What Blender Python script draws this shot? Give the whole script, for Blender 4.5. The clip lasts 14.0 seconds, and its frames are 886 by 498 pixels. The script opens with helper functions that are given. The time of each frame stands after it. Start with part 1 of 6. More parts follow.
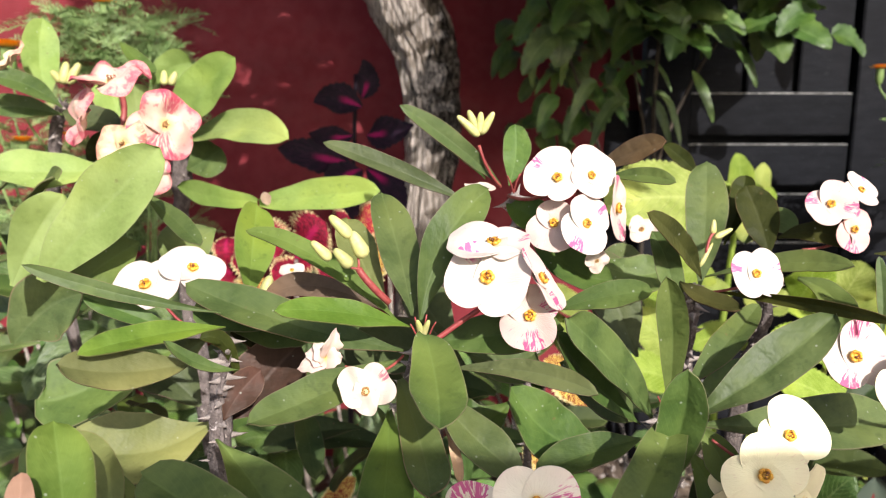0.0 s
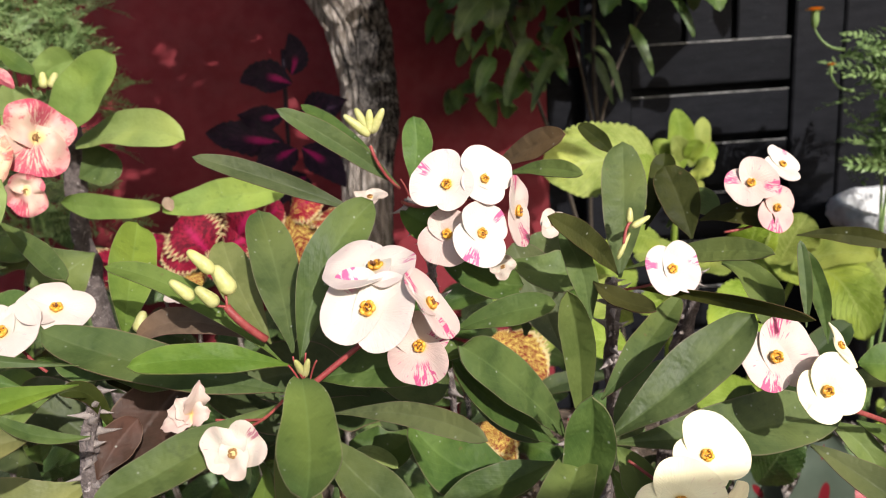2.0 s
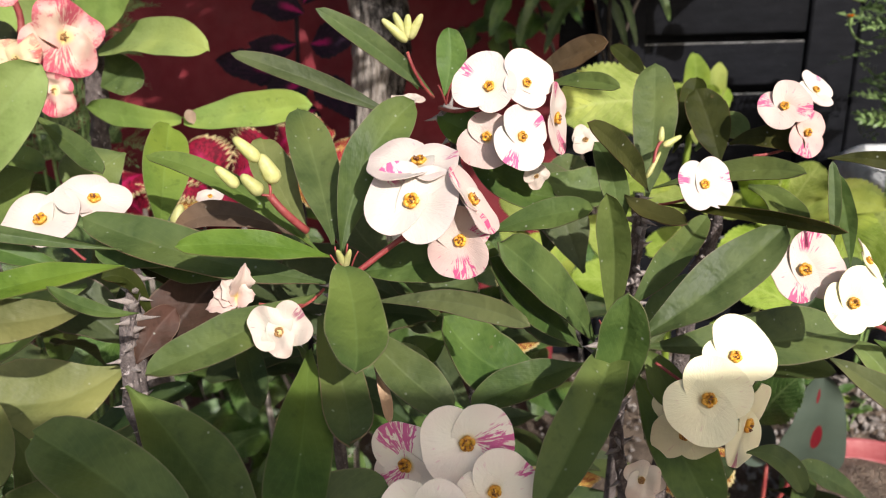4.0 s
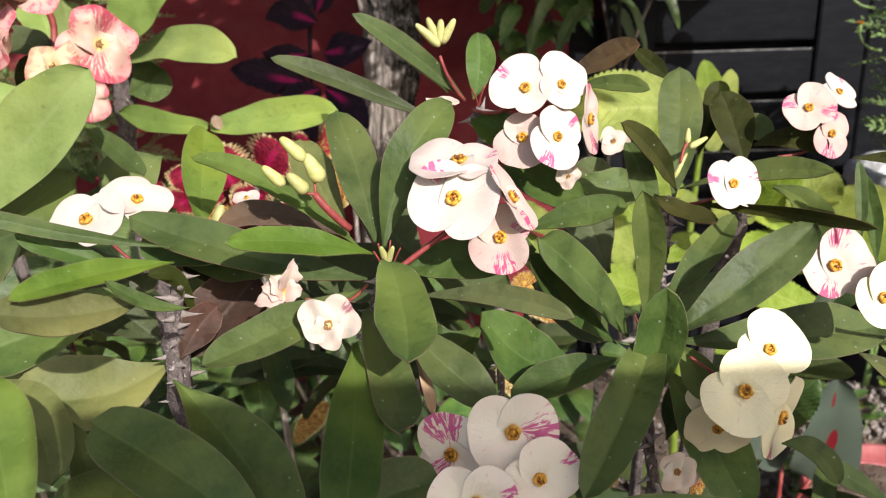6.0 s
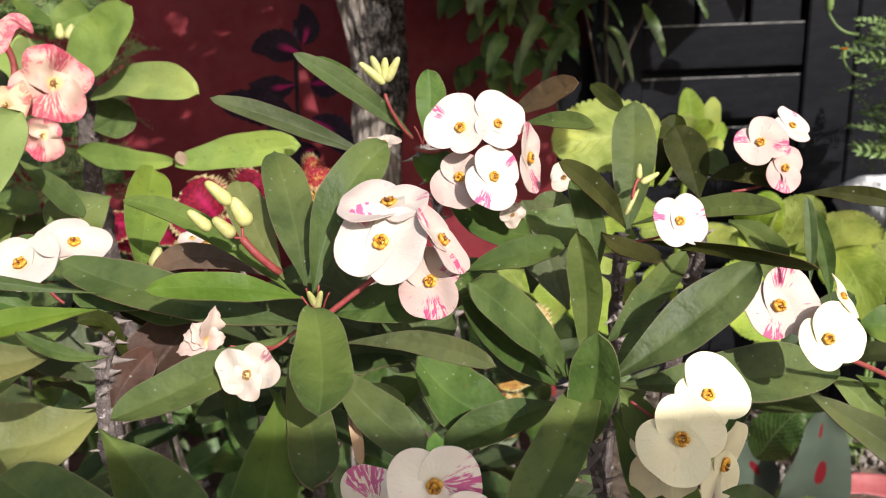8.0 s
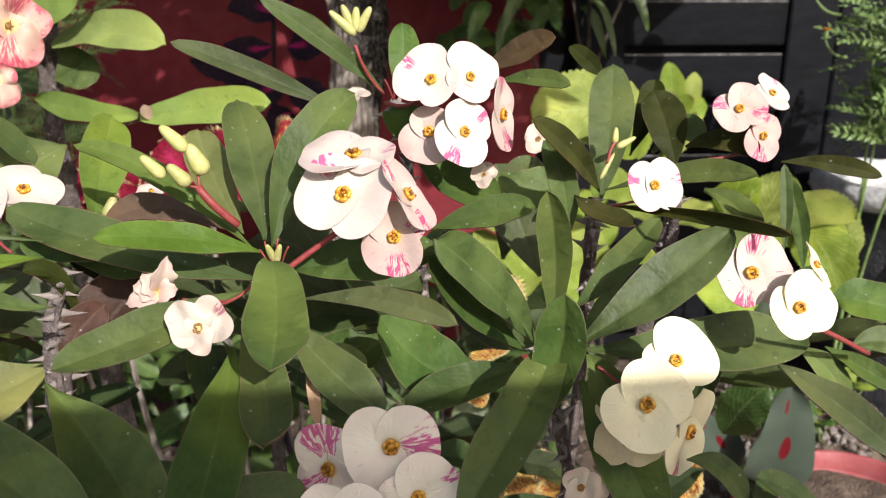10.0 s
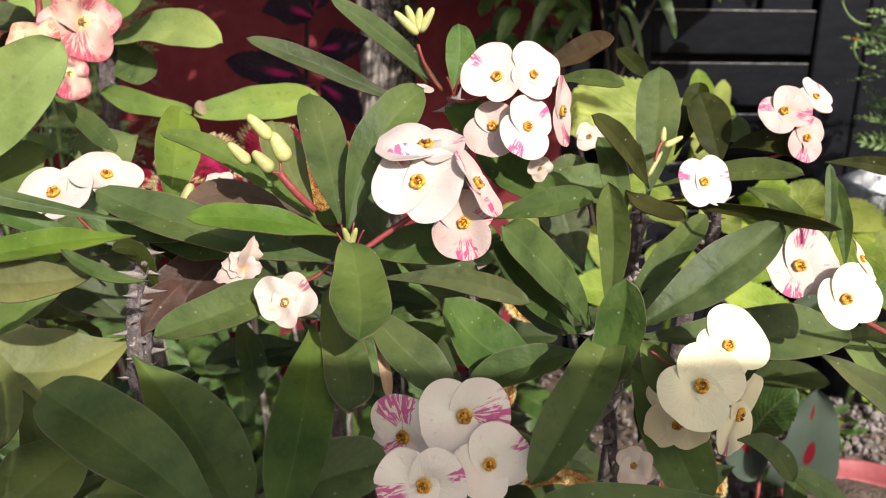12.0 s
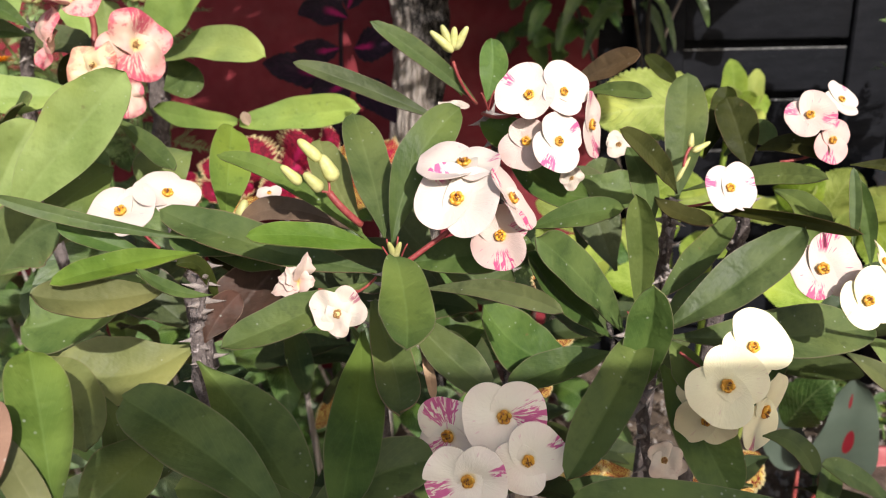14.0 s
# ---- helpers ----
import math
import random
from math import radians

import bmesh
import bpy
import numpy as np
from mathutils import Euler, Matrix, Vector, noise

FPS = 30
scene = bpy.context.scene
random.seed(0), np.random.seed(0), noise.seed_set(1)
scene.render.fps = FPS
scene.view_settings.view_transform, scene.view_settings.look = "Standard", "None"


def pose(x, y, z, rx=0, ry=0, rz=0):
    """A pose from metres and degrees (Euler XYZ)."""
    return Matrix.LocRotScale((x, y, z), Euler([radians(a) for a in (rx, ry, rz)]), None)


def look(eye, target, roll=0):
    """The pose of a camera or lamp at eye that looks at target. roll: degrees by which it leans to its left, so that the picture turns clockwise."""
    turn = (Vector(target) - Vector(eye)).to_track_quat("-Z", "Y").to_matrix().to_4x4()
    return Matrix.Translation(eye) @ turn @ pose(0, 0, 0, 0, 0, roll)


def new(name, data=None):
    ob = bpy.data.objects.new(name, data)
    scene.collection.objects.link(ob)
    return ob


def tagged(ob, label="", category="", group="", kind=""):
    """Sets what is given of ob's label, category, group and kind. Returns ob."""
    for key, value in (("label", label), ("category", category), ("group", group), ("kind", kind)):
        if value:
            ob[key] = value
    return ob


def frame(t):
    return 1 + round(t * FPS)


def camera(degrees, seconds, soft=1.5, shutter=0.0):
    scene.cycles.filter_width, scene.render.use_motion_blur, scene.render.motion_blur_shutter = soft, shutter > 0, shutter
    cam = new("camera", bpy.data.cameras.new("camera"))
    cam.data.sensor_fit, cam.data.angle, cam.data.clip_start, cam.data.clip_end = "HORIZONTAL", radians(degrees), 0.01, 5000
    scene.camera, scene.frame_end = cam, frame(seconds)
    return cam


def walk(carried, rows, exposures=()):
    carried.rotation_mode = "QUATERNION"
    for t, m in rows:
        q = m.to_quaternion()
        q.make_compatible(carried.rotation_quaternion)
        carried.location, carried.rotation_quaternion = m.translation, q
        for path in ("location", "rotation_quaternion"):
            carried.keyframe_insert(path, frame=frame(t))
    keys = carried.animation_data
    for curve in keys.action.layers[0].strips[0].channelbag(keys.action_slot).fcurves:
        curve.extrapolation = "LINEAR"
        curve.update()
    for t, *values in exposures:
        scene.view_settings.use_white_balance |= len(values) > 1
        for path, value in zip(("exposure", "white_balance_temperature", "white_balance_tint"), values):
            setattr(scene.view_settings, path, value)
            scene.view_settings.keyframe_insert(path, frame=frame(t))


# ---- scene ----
cam = camera(61.26, 14.0, soft=1.1)
cam.data.dof.use_dof = True
cam.data.dof.focus_distance = 0.30
cam.data.dof.aperture_fstop = 20.0
# seconds, place in metres, turn in degrees
ROWS = [
    (0, 0.0000, 0.0000, 0.9000, 79.50, 0.00, 0.00),
    (0.5, 0.0159, 0.0215, 0.9045, 76.16, 1.57, -2.47),
    (1, 0.0150, 0.0208, 0.9090, 75.62, 2.84, -2.31),
    (1.5, 0.0371, 0.0336, 0.9241, 76.54, 5.02, -3.93),
    (2, 0.0350, 0.0370, 0.9166, 76.44, 3.54, -3.62),
    (2.5, 0.0353, 0.0447, 0.9072, 75.56, 2.01, -4.41),
    (3, 0.0285, 0.0363, 0.9025, 73.12, 1.87, -3.55),
    (3.2, 0.0266, 0.0365, 0.8989, 72.52, 1.56, -3.61),
    (5.3, 0.0031, 0.0121, 0.8983, 73.62, 1.02, -2.83),
    (5.5, 0.0053, 0.0247, 0.8977, 73.96, 1.21, -4.05),
    (6, 0.0014, 0.0203, 0.8962, 73.34, 1.54, -2.95),
    (6.5, -0.0002, 0.0251, 0.8901, 73.16, 0.75, -2.63),
    (7, 0.0194, 0.0346, 0.9046, 75.14, 1.83, -4.59),
    (7.5, 0.0280, 0.0219, 0.9109, 75.58, 2.62, -3.45),
    (7.7, 0.0291, 0.0236, 0.9073, 75.52, 2.37, -3.06),
    (9.8, 0.0359, 0.0371, 0.8892, 73.30, -0.25, -3.93),
    (10, 0.0359, 0.0356, 0.8911, 73.24, 0.14, -4.08),
    (10.5, 0.0324, 0.0315, 0.8933, 72.50, 0.37, -4.01),
    (11, 0.0333, 0.0336, 0.8931, 72.67, 0.50, -4.04),
    (11.5, 0.0214, 0.0256, 0.8865, 73.01, -0.85, -3.35),
    (12, 0.0143, 0.0180, 0.8884, 73.66, -0.64, -2.66),
    (12.5, 0.0159, 0.0149, 0.8986, 74.02, 0.50, -1.52),
    (13, 0.0111, 0.0068, 0.8979, 72.75, 0.58, -0.90),
    (13.5, 0.0073, -0.0023, 0.8977, 72.70, 0.24, -0.44),
    (14, 0.0119, -0.0002, 0.9039, 72.81, 1.11, -0.41),
]
# the camera opens bright and settles
EXPOSURES = [(0.0, 0.8), (0.5, 0.66), (1.0, 0.4), (1.5, 0.4), (3.0, 0.34), (5.5, 0.44), (10.5, 0.39), (12.0, 0.4), (14.0, 0.44)]
walk(cam, [(t, pose(x, y, z, rx, ry, rz)) for t, x, y, z, rx, ry, rz in ROWS], exposures=EXPOSURES)

# ---------------------------------------------------------------- light
TO_SUN = Vector((0.32, -0.80, 0.52)).normalized()
world = bpy.data.worlds.new("sky")
scene.world = world
world.use_nodes = True
wn = world.node_tree
sky = wn.nodes.new("ShaderNodeTexSky")
sky.sky_type, sky.sun_disc, sky.dust_density = "NISHITA", False, 3.0
sky.sun_elevation = math.asin(TO_SUN.z)
sky.sun_rotation = math.atan2(TO_SUN.x, TO_SUN.y)
wn.links.new(sky.outputs[0], wn.nodes["Background"].inputs[0])
wn.nodes["Background"].inputs[1].default_value = 0.13
sun = new("sun", bpy.data.lights.new("sun", "SUN"))
sun.data.energy, sun.data.angle, sun.data.color = 4.55, radians(0.5), (1.0, 0.95, 0.91)
sun.matrix_world = look(TO_SUN * 10, (0, 0, 0))


# ---------------------------------------------------------------- materials
def shader(name):
    """A new material: its tree, its principled node, and short ways to add and join nodes."""
    m = bpy.data.materials.new(name)
    m.use_nodes = True
    tree = m.node_tree
    bsdf = tree.nodes["Principled BSDF"]

    def add(kind, **inputs):
        n = tree.nodes.new("ShaderNode" + kind)
        for key, value in inputs.items():
            put(value, n.inputs[key.replace("_", " ")])
        return n

    def put(value, socket):
        if isinstance(value, bpy.types.NodeSocket):
            tree.links.new(value, socket)
        else:
            socket.default_value = value
    return m, tree, bsdf, add, put


def maths(add, op, a, b=0.0, c=0.0):
    n = add("Math")
    n.operation = op
    for value, socket in zip((a, b, c), n.inputs):
        if isinstance(value, bpy.types.NodeSocket):
            n.id_data.links.new(value, socket)
        else:
            socket.default_value = value
    return n.outputs[0]


def between(add, value, low, high, to_low=0.0, to_high=1.0):
    n = add("MapRange", Value=value, From_Min=low, From_Max=high, To_Min=to_low, To_Max=to_high)
    n.interpolation_type = "SMOOTHSTEP"
    return n.outputs[0]


def blend(add, fac, a, b, mode="MIX"):
    n = add("Mix")
    n.data_type, n.blend_type = "RGBA", mode
    for value, key in ((fac, 0), (a, 6), (b, 7)):
        if isinstance(value, bpy.types.NodeSocket):
            n.id_data.links.new(value, n.inputs[key])
        else:
            n.inputs[key].default_value = value if key == 0 else (*value, 1)[:4]
    return n.outputs[2]


def sheer(tree, bsdf, add, colour, share):
    """Lets part of the light through a leaf or petal."""
    t = add("BsdfTranslucent", Color=colour)
    mix = add("MixShader")
    mix.inputs[0].default_value = share
    tree.links.new(bsdf.outputs[0], mix.inputs[1])
    tree.links.new(t.outputs[0], mix.inputs[2])
    tree.links.new(mix.outputs[0], tree.nodes["Material Output"].inputs[0])


def leaf_material(name, dark, light, rib, edge, rough=0.53, clear=0.22, specks=0.36, vein=0.12, midrib=0.2, gloss=0.22, relief=0.16):
    m, tree, bsdf, add, put = shader(name)
    uv = add("UVMap")
    uv.uv_map = "blade"
    along, across = (lambda s: (s.outputs[0], s.outputs[1]))(add("SeparateXYZ", Vector=uv.outputs[0]))
    off = maths(add, "ABSOLUTE", maths(add, "SUBTRACT", across, 0.5))
    place = add("TexCoord").outputs["Object"]
    rnd = add("ObjectInfo").outputs["Random"]
    big = add("TexNoise", Vector=place, Scale=38.0, Detail=4.0, Roughness=0.6).outputs[0]
    fine = add("TexNoise", Vector=place, Scale=420.0, Detail=3.0).outputs[0]
    col = blend(add, between(add, big, 0.33, 0.68), dark, light)
    col = blend(add, maths(add, "MULTIPLY", between(add, fine, 0.35, 0.75), 0.22), col, light)
    wide = add("TexNoise", Vector=place, Scale=16.0, Detail=2.0).outputs[0]
    col = blend(add, between(add, wide, 0.46, 0.7, 0.0, 0.55), col, (light[0] * 1.6, light[1] * 1.4, light[2] * 0.95))
    blot = add("TexNoise", Vector=place, Scale=95.0, Detail=3.0, Roughness=0.7).outputs[0]
    col = blend(add, between(add, blot, 0.56, 0.72, 0.0, 0.45), col, (dark[0] * 0.75, dark[1] * 0.72, dark[2] * 0.7))
    scars = add("TexVoronoi", Vector=place, Scale=75.0).outputs["Distance"]
    worn = maths(add, "MULTIPLY", between(add, scars, 0.04, 0.1, 1.0, 0.0), between(add, blot, 0.5, 0.6))
    col = blend(add, maths(add, "MULTIPLY", worn, 0.5), col, (0.16, 0.1, 0.05))
    phase = maths(add, "ADD", maths(add, "MULTIPLY", along, 11.0), maths(add, "MULTIPLY", off, -9.0))
    ripple = maths(add, "SINE", maths(add, "MULTIPLY", phase, 6.2832))
    veins = between(add, ripple, 0.82, 1.0)
    col = blend(add, maths(add, "MULTIPLY", veins, vein * 0.6), col, rib)
    col = blend(add, between(add, off, 0.006, 0.03, midrib, 0.0), col, rib)
    col = blend(add, between(add, off, 0.47, 0.498, 0.0, 0.45), col, edge)
    dots = add("TexVoronoi", Vector=place, Scale=190.0).outputs["Distance"]
    thin = add("TexNoise", Vector=place, Scale=60.0).outputs[0]
    dust = maths(add, "MULTIPLY", between(add, dots, 0.05, 0.14, 1.0, 0.0), between(add, thin, 0.47, 0.6))
    col = blend(add, maths(add, "MULTIPLY", dust, specks), col, (0.62, 0.66, 0.58))
    hue = add("HueSaturation", Color=col, Hue=maths(add, "MULTIPLY_ADD", rnd, 0.026, 0.480), Saturation=maths(add, "MULTIPLY_ADD", rnd, 0.18, 0.89),
              Value=maths(add, "MULTIPLY_ADD", maths(add, "FRACT", maths(add, "MULTIPLY", rnd, 7.3)), 0.36, 0.72)).outputs[0]
    put(hue, bsdf.inputs["Base Color"])
    put(between(add, big, 0.3, 0.7, rough - 0.07, rough + 0.12), bsdf.inputs["Roughness"])
    bsdf.inputs["Specular IOR Level"].default_value = gloss
    height = maths(add, "ADD", maths(add, "MULTIPLY", fine, 0.5), maths(add, "MULTIPLY", veins, -vein))
    bump = add("Bump", Strength=relief, Distance=0.0012 if relief < 0.3 else 0.004, Height=height)
    swell = add("Bump", Strength=0.5, Distance=0.006, Height=big, Normal=bump.outputs[0])
    put(swell.outputs[0], bsdf.inputs["Normal"])
    sheer(tree, bsdf, add, blend(add, 0.5, hue, light), clear)
    return m


def petal_material(name, base, tint, mark, amount, throat=(0.78, 0.62, 0.2), rough=0.55, streak=1.6, rim=0.3, mottle=0.0):
    m, tree, bsdf, add, put = shader(name)
    uv = add("UVMap")
    uv.uv_map = "blade"
    out, turn = (lambda s: (s.outputs[0], s.outputs[1]))(add("SeparateXYZ", Vector=uv.outputs[0]))
    rnd = add("ObjectInfo").outputs["Random"]
    place = add("TexCoord").outputs["Object"]
    soft = add("TexNoise", Vector=place, Scale=55.0, Detail=3.0).outputs[0]
    col = blend(add, between(add, soft, 0.42, 0.75, 0.0, 0.6), base, tint)
    col = blend(add, between(add, out, 0.45, 1.0, 0.0, rim), col, tint)
    spread = add("CombineXYZ", X=maths(add, "MULTIPLY", out, 0.75), Y=maths(add, "MULTIPLY", turn, streak * 1.5), Z=maths(add, "MULTIPLY", rnd, 37.0)).outputs[0]
    rays = add("TexNoise", Vector=spread, Scale=3.2, Detail=3.0, Roughness=0.6, Distortion=1.1).outputs[0]
    # one streaked sector on a bract, where its own layer says
    own = add("UVMap")
    own.uv_map = "streak"
    aim, strength = (lambda q: (q.outputs[0], q.outputs[1]))(add("SeparateXYZ", Vector=own.outputs[0]))
    spread_to = maths(add, "MULTIPLY_ADD", strength, 0.34, 0.1)
    away = maths(add, "DIVIDE", maths(add, "ABSOLUTE", maths(add, "SUBTRACT", turn, aim)), spread_to)
    near = between(add, away, 0.5, 1.15, 1.0, 0.0)
    reach = maths(add, "MULTIPLY_ADD", strength, -0.3, 0.68)
    outer = between(add, maths(add, "SUBTRACT", out, reach), -0.08, 0.12)
    edge = maths(add, "MULTIPLY_ADD", near, -0.11, 0.565)
    mask = maths(add, "MULTIPLY", between(add, maths(add, "SUBTRACT", rays, edge), -0.02, 0.05), maths(add, "MULTIPLY", outer, between(add, near, 0.05, 0.4)))
    mask = maths(add, "MULTIPLY", mask, between(add, strength, 0.02, 0.2))
    flecks = add("TexNoise", Vector=spread, Scale=5.0, Detail=1.0).outputs[0]
    mask = maths(add, "MAXIMUM", mask, maths(add, "MULTIPLY", between(add, flecks, 0.70, 0.74, 0.0, min(1.0, amount * 2)), between(add, out, 0.4, 0.6)))
    col = blend(add, maths(add, "MULTIPLY", mask, 0.85), col, mark)
    if mottle:
        dapple = add("TexNoise", Vector=place, Scale=150.0, Detail=4.0, Roughness=0.7).outputs[0]
        age = maths(add, "ADD", dapple, between(add, out, 0.3, 1.1, -0.12, 0.1))
        col = blend(add, between(add, age, 0.5, 0.64, 0.0, mottle), col, mark)
    col = blend(add, between(add, out, 0.1, 0.24, 0.7, 0.0), col, throat)
    put(col, bsdf.inputs["Base Color"])
    bsdf.inputs["Roughness"].default_value = rough
    bsdf.inputs["Specular IOR Level"].default_value = 0.25
    fine = add("TexNoise", Vector=place, Scale=500.0, Detail=2.0).outputs[0]
    bump = add("Bump", Strength=0.3, Distance=0.0011, Height=maths(add, "ADD", maths(add, "MULTIPLY", fine, 0.4), maths(add, "ADD", rays, soft)))
    put(bump.outputs[0], bsdf.inputs["Normal"])
    sheer(tree, bsdf, add, col, 0.12)
    return m


def plain_material(name, dark, light, scale, rough, bump=0.3, depth=0.002, metal=0.0, detail=6.0, stretch=(1, 1, 1), spots=None, clear=0.0, gloss=0.4):
    m, tree, bsdf, add, put = shader(name)
    place = add("Mapping", Vector=add("TexCoord").outputs["Object"], Scale=stretch).outputs[0]
    big = add("TexNoise", Vector=place, Scale=scale, Detail=detail, Roughness=0.65).outputs[0]
    fine = add("TexNoise", Vector=place, Scale=scale * 9, Detail=4.0).outputs[0]
    col = blend(add, between(add, big, 0.3, 0.7), dark, light)
    col = blend(add, maths(add, "MULTIPLY", between(add, fine, 0.3, 0.75), 0.3), col, dark)
    if spots:
        grit = add("TexNoise", Vector=place, Scale=scale * 3.1, Detail=5.0, Roughness=0.7).outputs[0]
        col = blend(add, between(add, grit, 0.6, 0.68), col, spots)
    rnd = add("ObjectInfo").outputs["Random"]
    col = add("HueSaturation", Color=col, Value=maths(add, "MULTIPLY_ADD", rnd, 0.3, 0.85)).outputs[0]
    put(col, bsdf.inputs["Base Color"])
    put(between(add, fine, 0.3, 0.7, max(0.05, rough - 0.1), min(1.0, rough + 0.1)), bsdf.inputs["Roughness"])
    bsdf.inputs["Metallic"].default_value = metal
    bsdf.inputs["Specular IOR Level"].default_value = gloss
    put(add("Bump", Strength=bump, Distance=depth, Height=maths(add, "ADD", big, maths(add, "MULTIPLY", fine, 0.5))).outputs[0], bsdf.inputs["Normal"])
    if clear:
        sheer(tree, bsdf, add, col, clear)
    return m


leaf_green = leaf_material("spurge_leaf_green", (0.054, 0.099, 0.025), (0.112, 0.173, 0.045), (0.17, 0.26, 0.08), (0.25, 0.2, 0.13))
leaf_olive = leaf_material("spurge_leaf_olive", (0.055, 0.084, 0.029), (0.104, 0.14, 0.05), (0.15, 0.18, 0.09), (0.3, 0.16, 0.13))
# darker leaf copy: the shade inside the shrub is put into its colour
leaf_dark = leaf_material("spurge_leaf_shaded", (0.028, 0.05, 0.018), (0.06, 0.088, 0.03), (0.09, 0.12, 0.05), (0.14, 0.1, 0.06), gloss=0.15)
leaf_pale = leaf_material("spurge_leaf_pale", (0.21, 0.33, 0.075), (0.33, 0.47, 0.135), (0.3, 0.42, 0.13), (0.3, 0.33, 0.16), clear=0.42)
leaf_khaki = leaf_material("spurge_leaf_khaki", (0.12, 0.14, 0.045), (0.19, 0.21, 0.075), (0.22, 0.24, 0.1), (0.25, 0.2, 0.1))
leaf_bronze = leaf_material("spurge_leaf_bronze", (0.085, 0.06, 0.035), (0.15, 0.105, 0.06), (0.17, 0.13, 0.08), (0.2, 0.1, 0.07))
leaf_peach = leaf_material("spurge_leaf_peach", (0.24, 0.14, 0.08), (0.38, 0.24, 0.14), (0.5, 0.3, 0.2), (0.45, 0.25, 0.15))
leaf_red = leaf_material("spurge_leaf_red", (0.05, 0.03, 0.02), (0.1, 0.05, 0.035), (0.15, 0.08, 0.06), (0.3, 0.2, 0.13))
# brighter leaf copy: sunlight on these leaves is put into the colour
leaf_lit = leaf_material("spurge_leaf_lit", (0.082, 0.14, 0.024), (0.15, 0.225, 0.045), (0.2, 0.3, 0.09), (0.26, 0.22, 0.12), clear=0.3)
# olive brown leaves, with the shade on them darkening the colour too
leaf_umber = leaf_material("spurge_leaf_umber_shaded", (0.03, 0.038, 0.01), (0.058, 0.066, 0.017), (0.09, 0.1, 0.04), (0.16, 0.09, 0.05), gloss=0.08)
leaf_dry = leaf_material("spurge_leaf_dry", (0.35, 0.25, 0.16), (0.55, 0.42, 0.3), (0.5, 0.36, 0.25), (0.45, 0.3, 0.2), rough=0.7)
PETALS = {
    "white": petal_material("bract_white", (0.61, 0.565, 0.5), (0.61, 0.455, 0.43), (0.5, 0.03, 0.2), 0.12, rim=0.5),
    "splashed": petal_material("bract_splashed", (0.6, 0.525, 0.46), (0.6, 0.39, 0.37), (0.5, 0.02, 0.15), 0.35, rim=0.45),
    "blush": petal_material("bract_blush", (0.6, 0.48, 0.42), (0.58, 0.35, 0.33), (0.52, 0.025, 0.17), 0.3),
    # cream and magenta bases raised: fill light for shaded flowers put into the colour
    "cream": petal_material("bract_cream_shade_lifted", (0.84, 0.79, 0.53), (0.8, 0.7, 0.48), (0.5, 0.1, 0.2), 0.1),
    "magenta": petal_material("bract_magenta_shade_lifted", (0.9, 0.85, 0.72), (0.88, 0.72, 0.66), (0.62, 0.03, 0.27), 0.12, streak=1.4),
    "pink": petal_material("bract_pink", (0.62, 0.43, 0.38), (0.58, 0.25, 0.27), (0.52, 0.03, 0.16), 0.4),
    "rose": petal_material("bract_rose", (0.62, 0.46, 0.36), (0.56, 0.2, 0.22), (0.48, 0.05, 0.1), 0.2, streak=2.4, rim=0.7, mottle=0.75),
    "peach": petal_material("bract_peach", (0.68, 0.57, 0.36), (0.6, 0.34, 0.25), (0.5, 0.1, 0.1), 0.2, rim=0.5, mottle=0.5),
    "withered": petal_material("bract_withered", (0.62, 0.5, 0.42), (0.54, 0.3, 0.28), (0.3, 0.14, 0.1), 0.4),
    "wilted": petal_material("bract_wilted", (0.58, 0.52, 0.44), (0.54, 0.4, 0.34), (0.36, 0.1, 0.16), 0.3, rim=0.55),
}
eye_yellow = plain_material("nectar_gland_yellow", (0.5, 0.2, 0.02), (0.74, 0.42, 0.05), 300, 0.4, 0.2)
eye_old = plain_material("nectar_gland_brown", (0.2, 0.09, 0.03), (0.42, 0.24, 0.08), 300, 0.6, 0.2)
eye_brown = plain_material("anther_brown", (0.12, 0.04, 0.02), (0.3, 0.12, 0.05), 300, 0.6)
bud_green = plain_material("bud_yellow_green", (0.45, 0.46, 0.14), (0.66, 0.62, 0.3), 90, 0.45, 0.15, clear=0.2)
stalk_red = plain_material("flower_stalk_red", (0.2, 0.025, 0.03), (0.36, 0.09, 0.07), 60, 0.5, 0.3)
stem_grey = plain_material("thorny_stem_grey", (0.05, 0.038, 0.035), (0.2, 0.165, 0.155), 75, 0.85, 0.9, 0.004, spots=(0.4, 0.35, 0.34))
thorn_dark = plain_material("thorn_grey_brown", (0.14, 0.11, 0.1), (0.42, 0.37, 0.34), 80, 0.7)
lime = leaf_material("coleus_lime", (0.2, 0.3, 0.035), (0.37, 0.48, 0.1), (0.46, 0.56, 0.16), (0.4, 0.5, 0.12), rough=0.55, clear=0.4, vein=1.0, specks=0.2, midrib=0.6, relief=0.7)
hibiscus_leaf = leaf_material("hibiscus_leaf_green", (0.035, 0.08, 0.016), (0.08, 0.15, 0.036), (0.22, 0.3, 0.12), (0.12, 0.19, 0.06), rough=0.34, clear=0.2, vein=0.8, specks=0.1, midrib=0.5, gloss=0.45, relief=0.4)
feather = plain_material("marigold_foliage_green", (0.11, 0.19, 0.05), (0.27, 0.38, 0.14), 30, 0.5, 0.1, clear=0.2)
needle_green = plain_material("marigold_needle_green", (0.11, 0.2, 0.055), (0.34, 0.45, 0.19), 30, 0.5, 0.1, clear=0.25)
orange = plain_material("marigold_petal_orange", (0.78, 0.24, 0.01), (0.88, 0.48, 0.025), 120, 0.55, 0.2, clear=0.2)


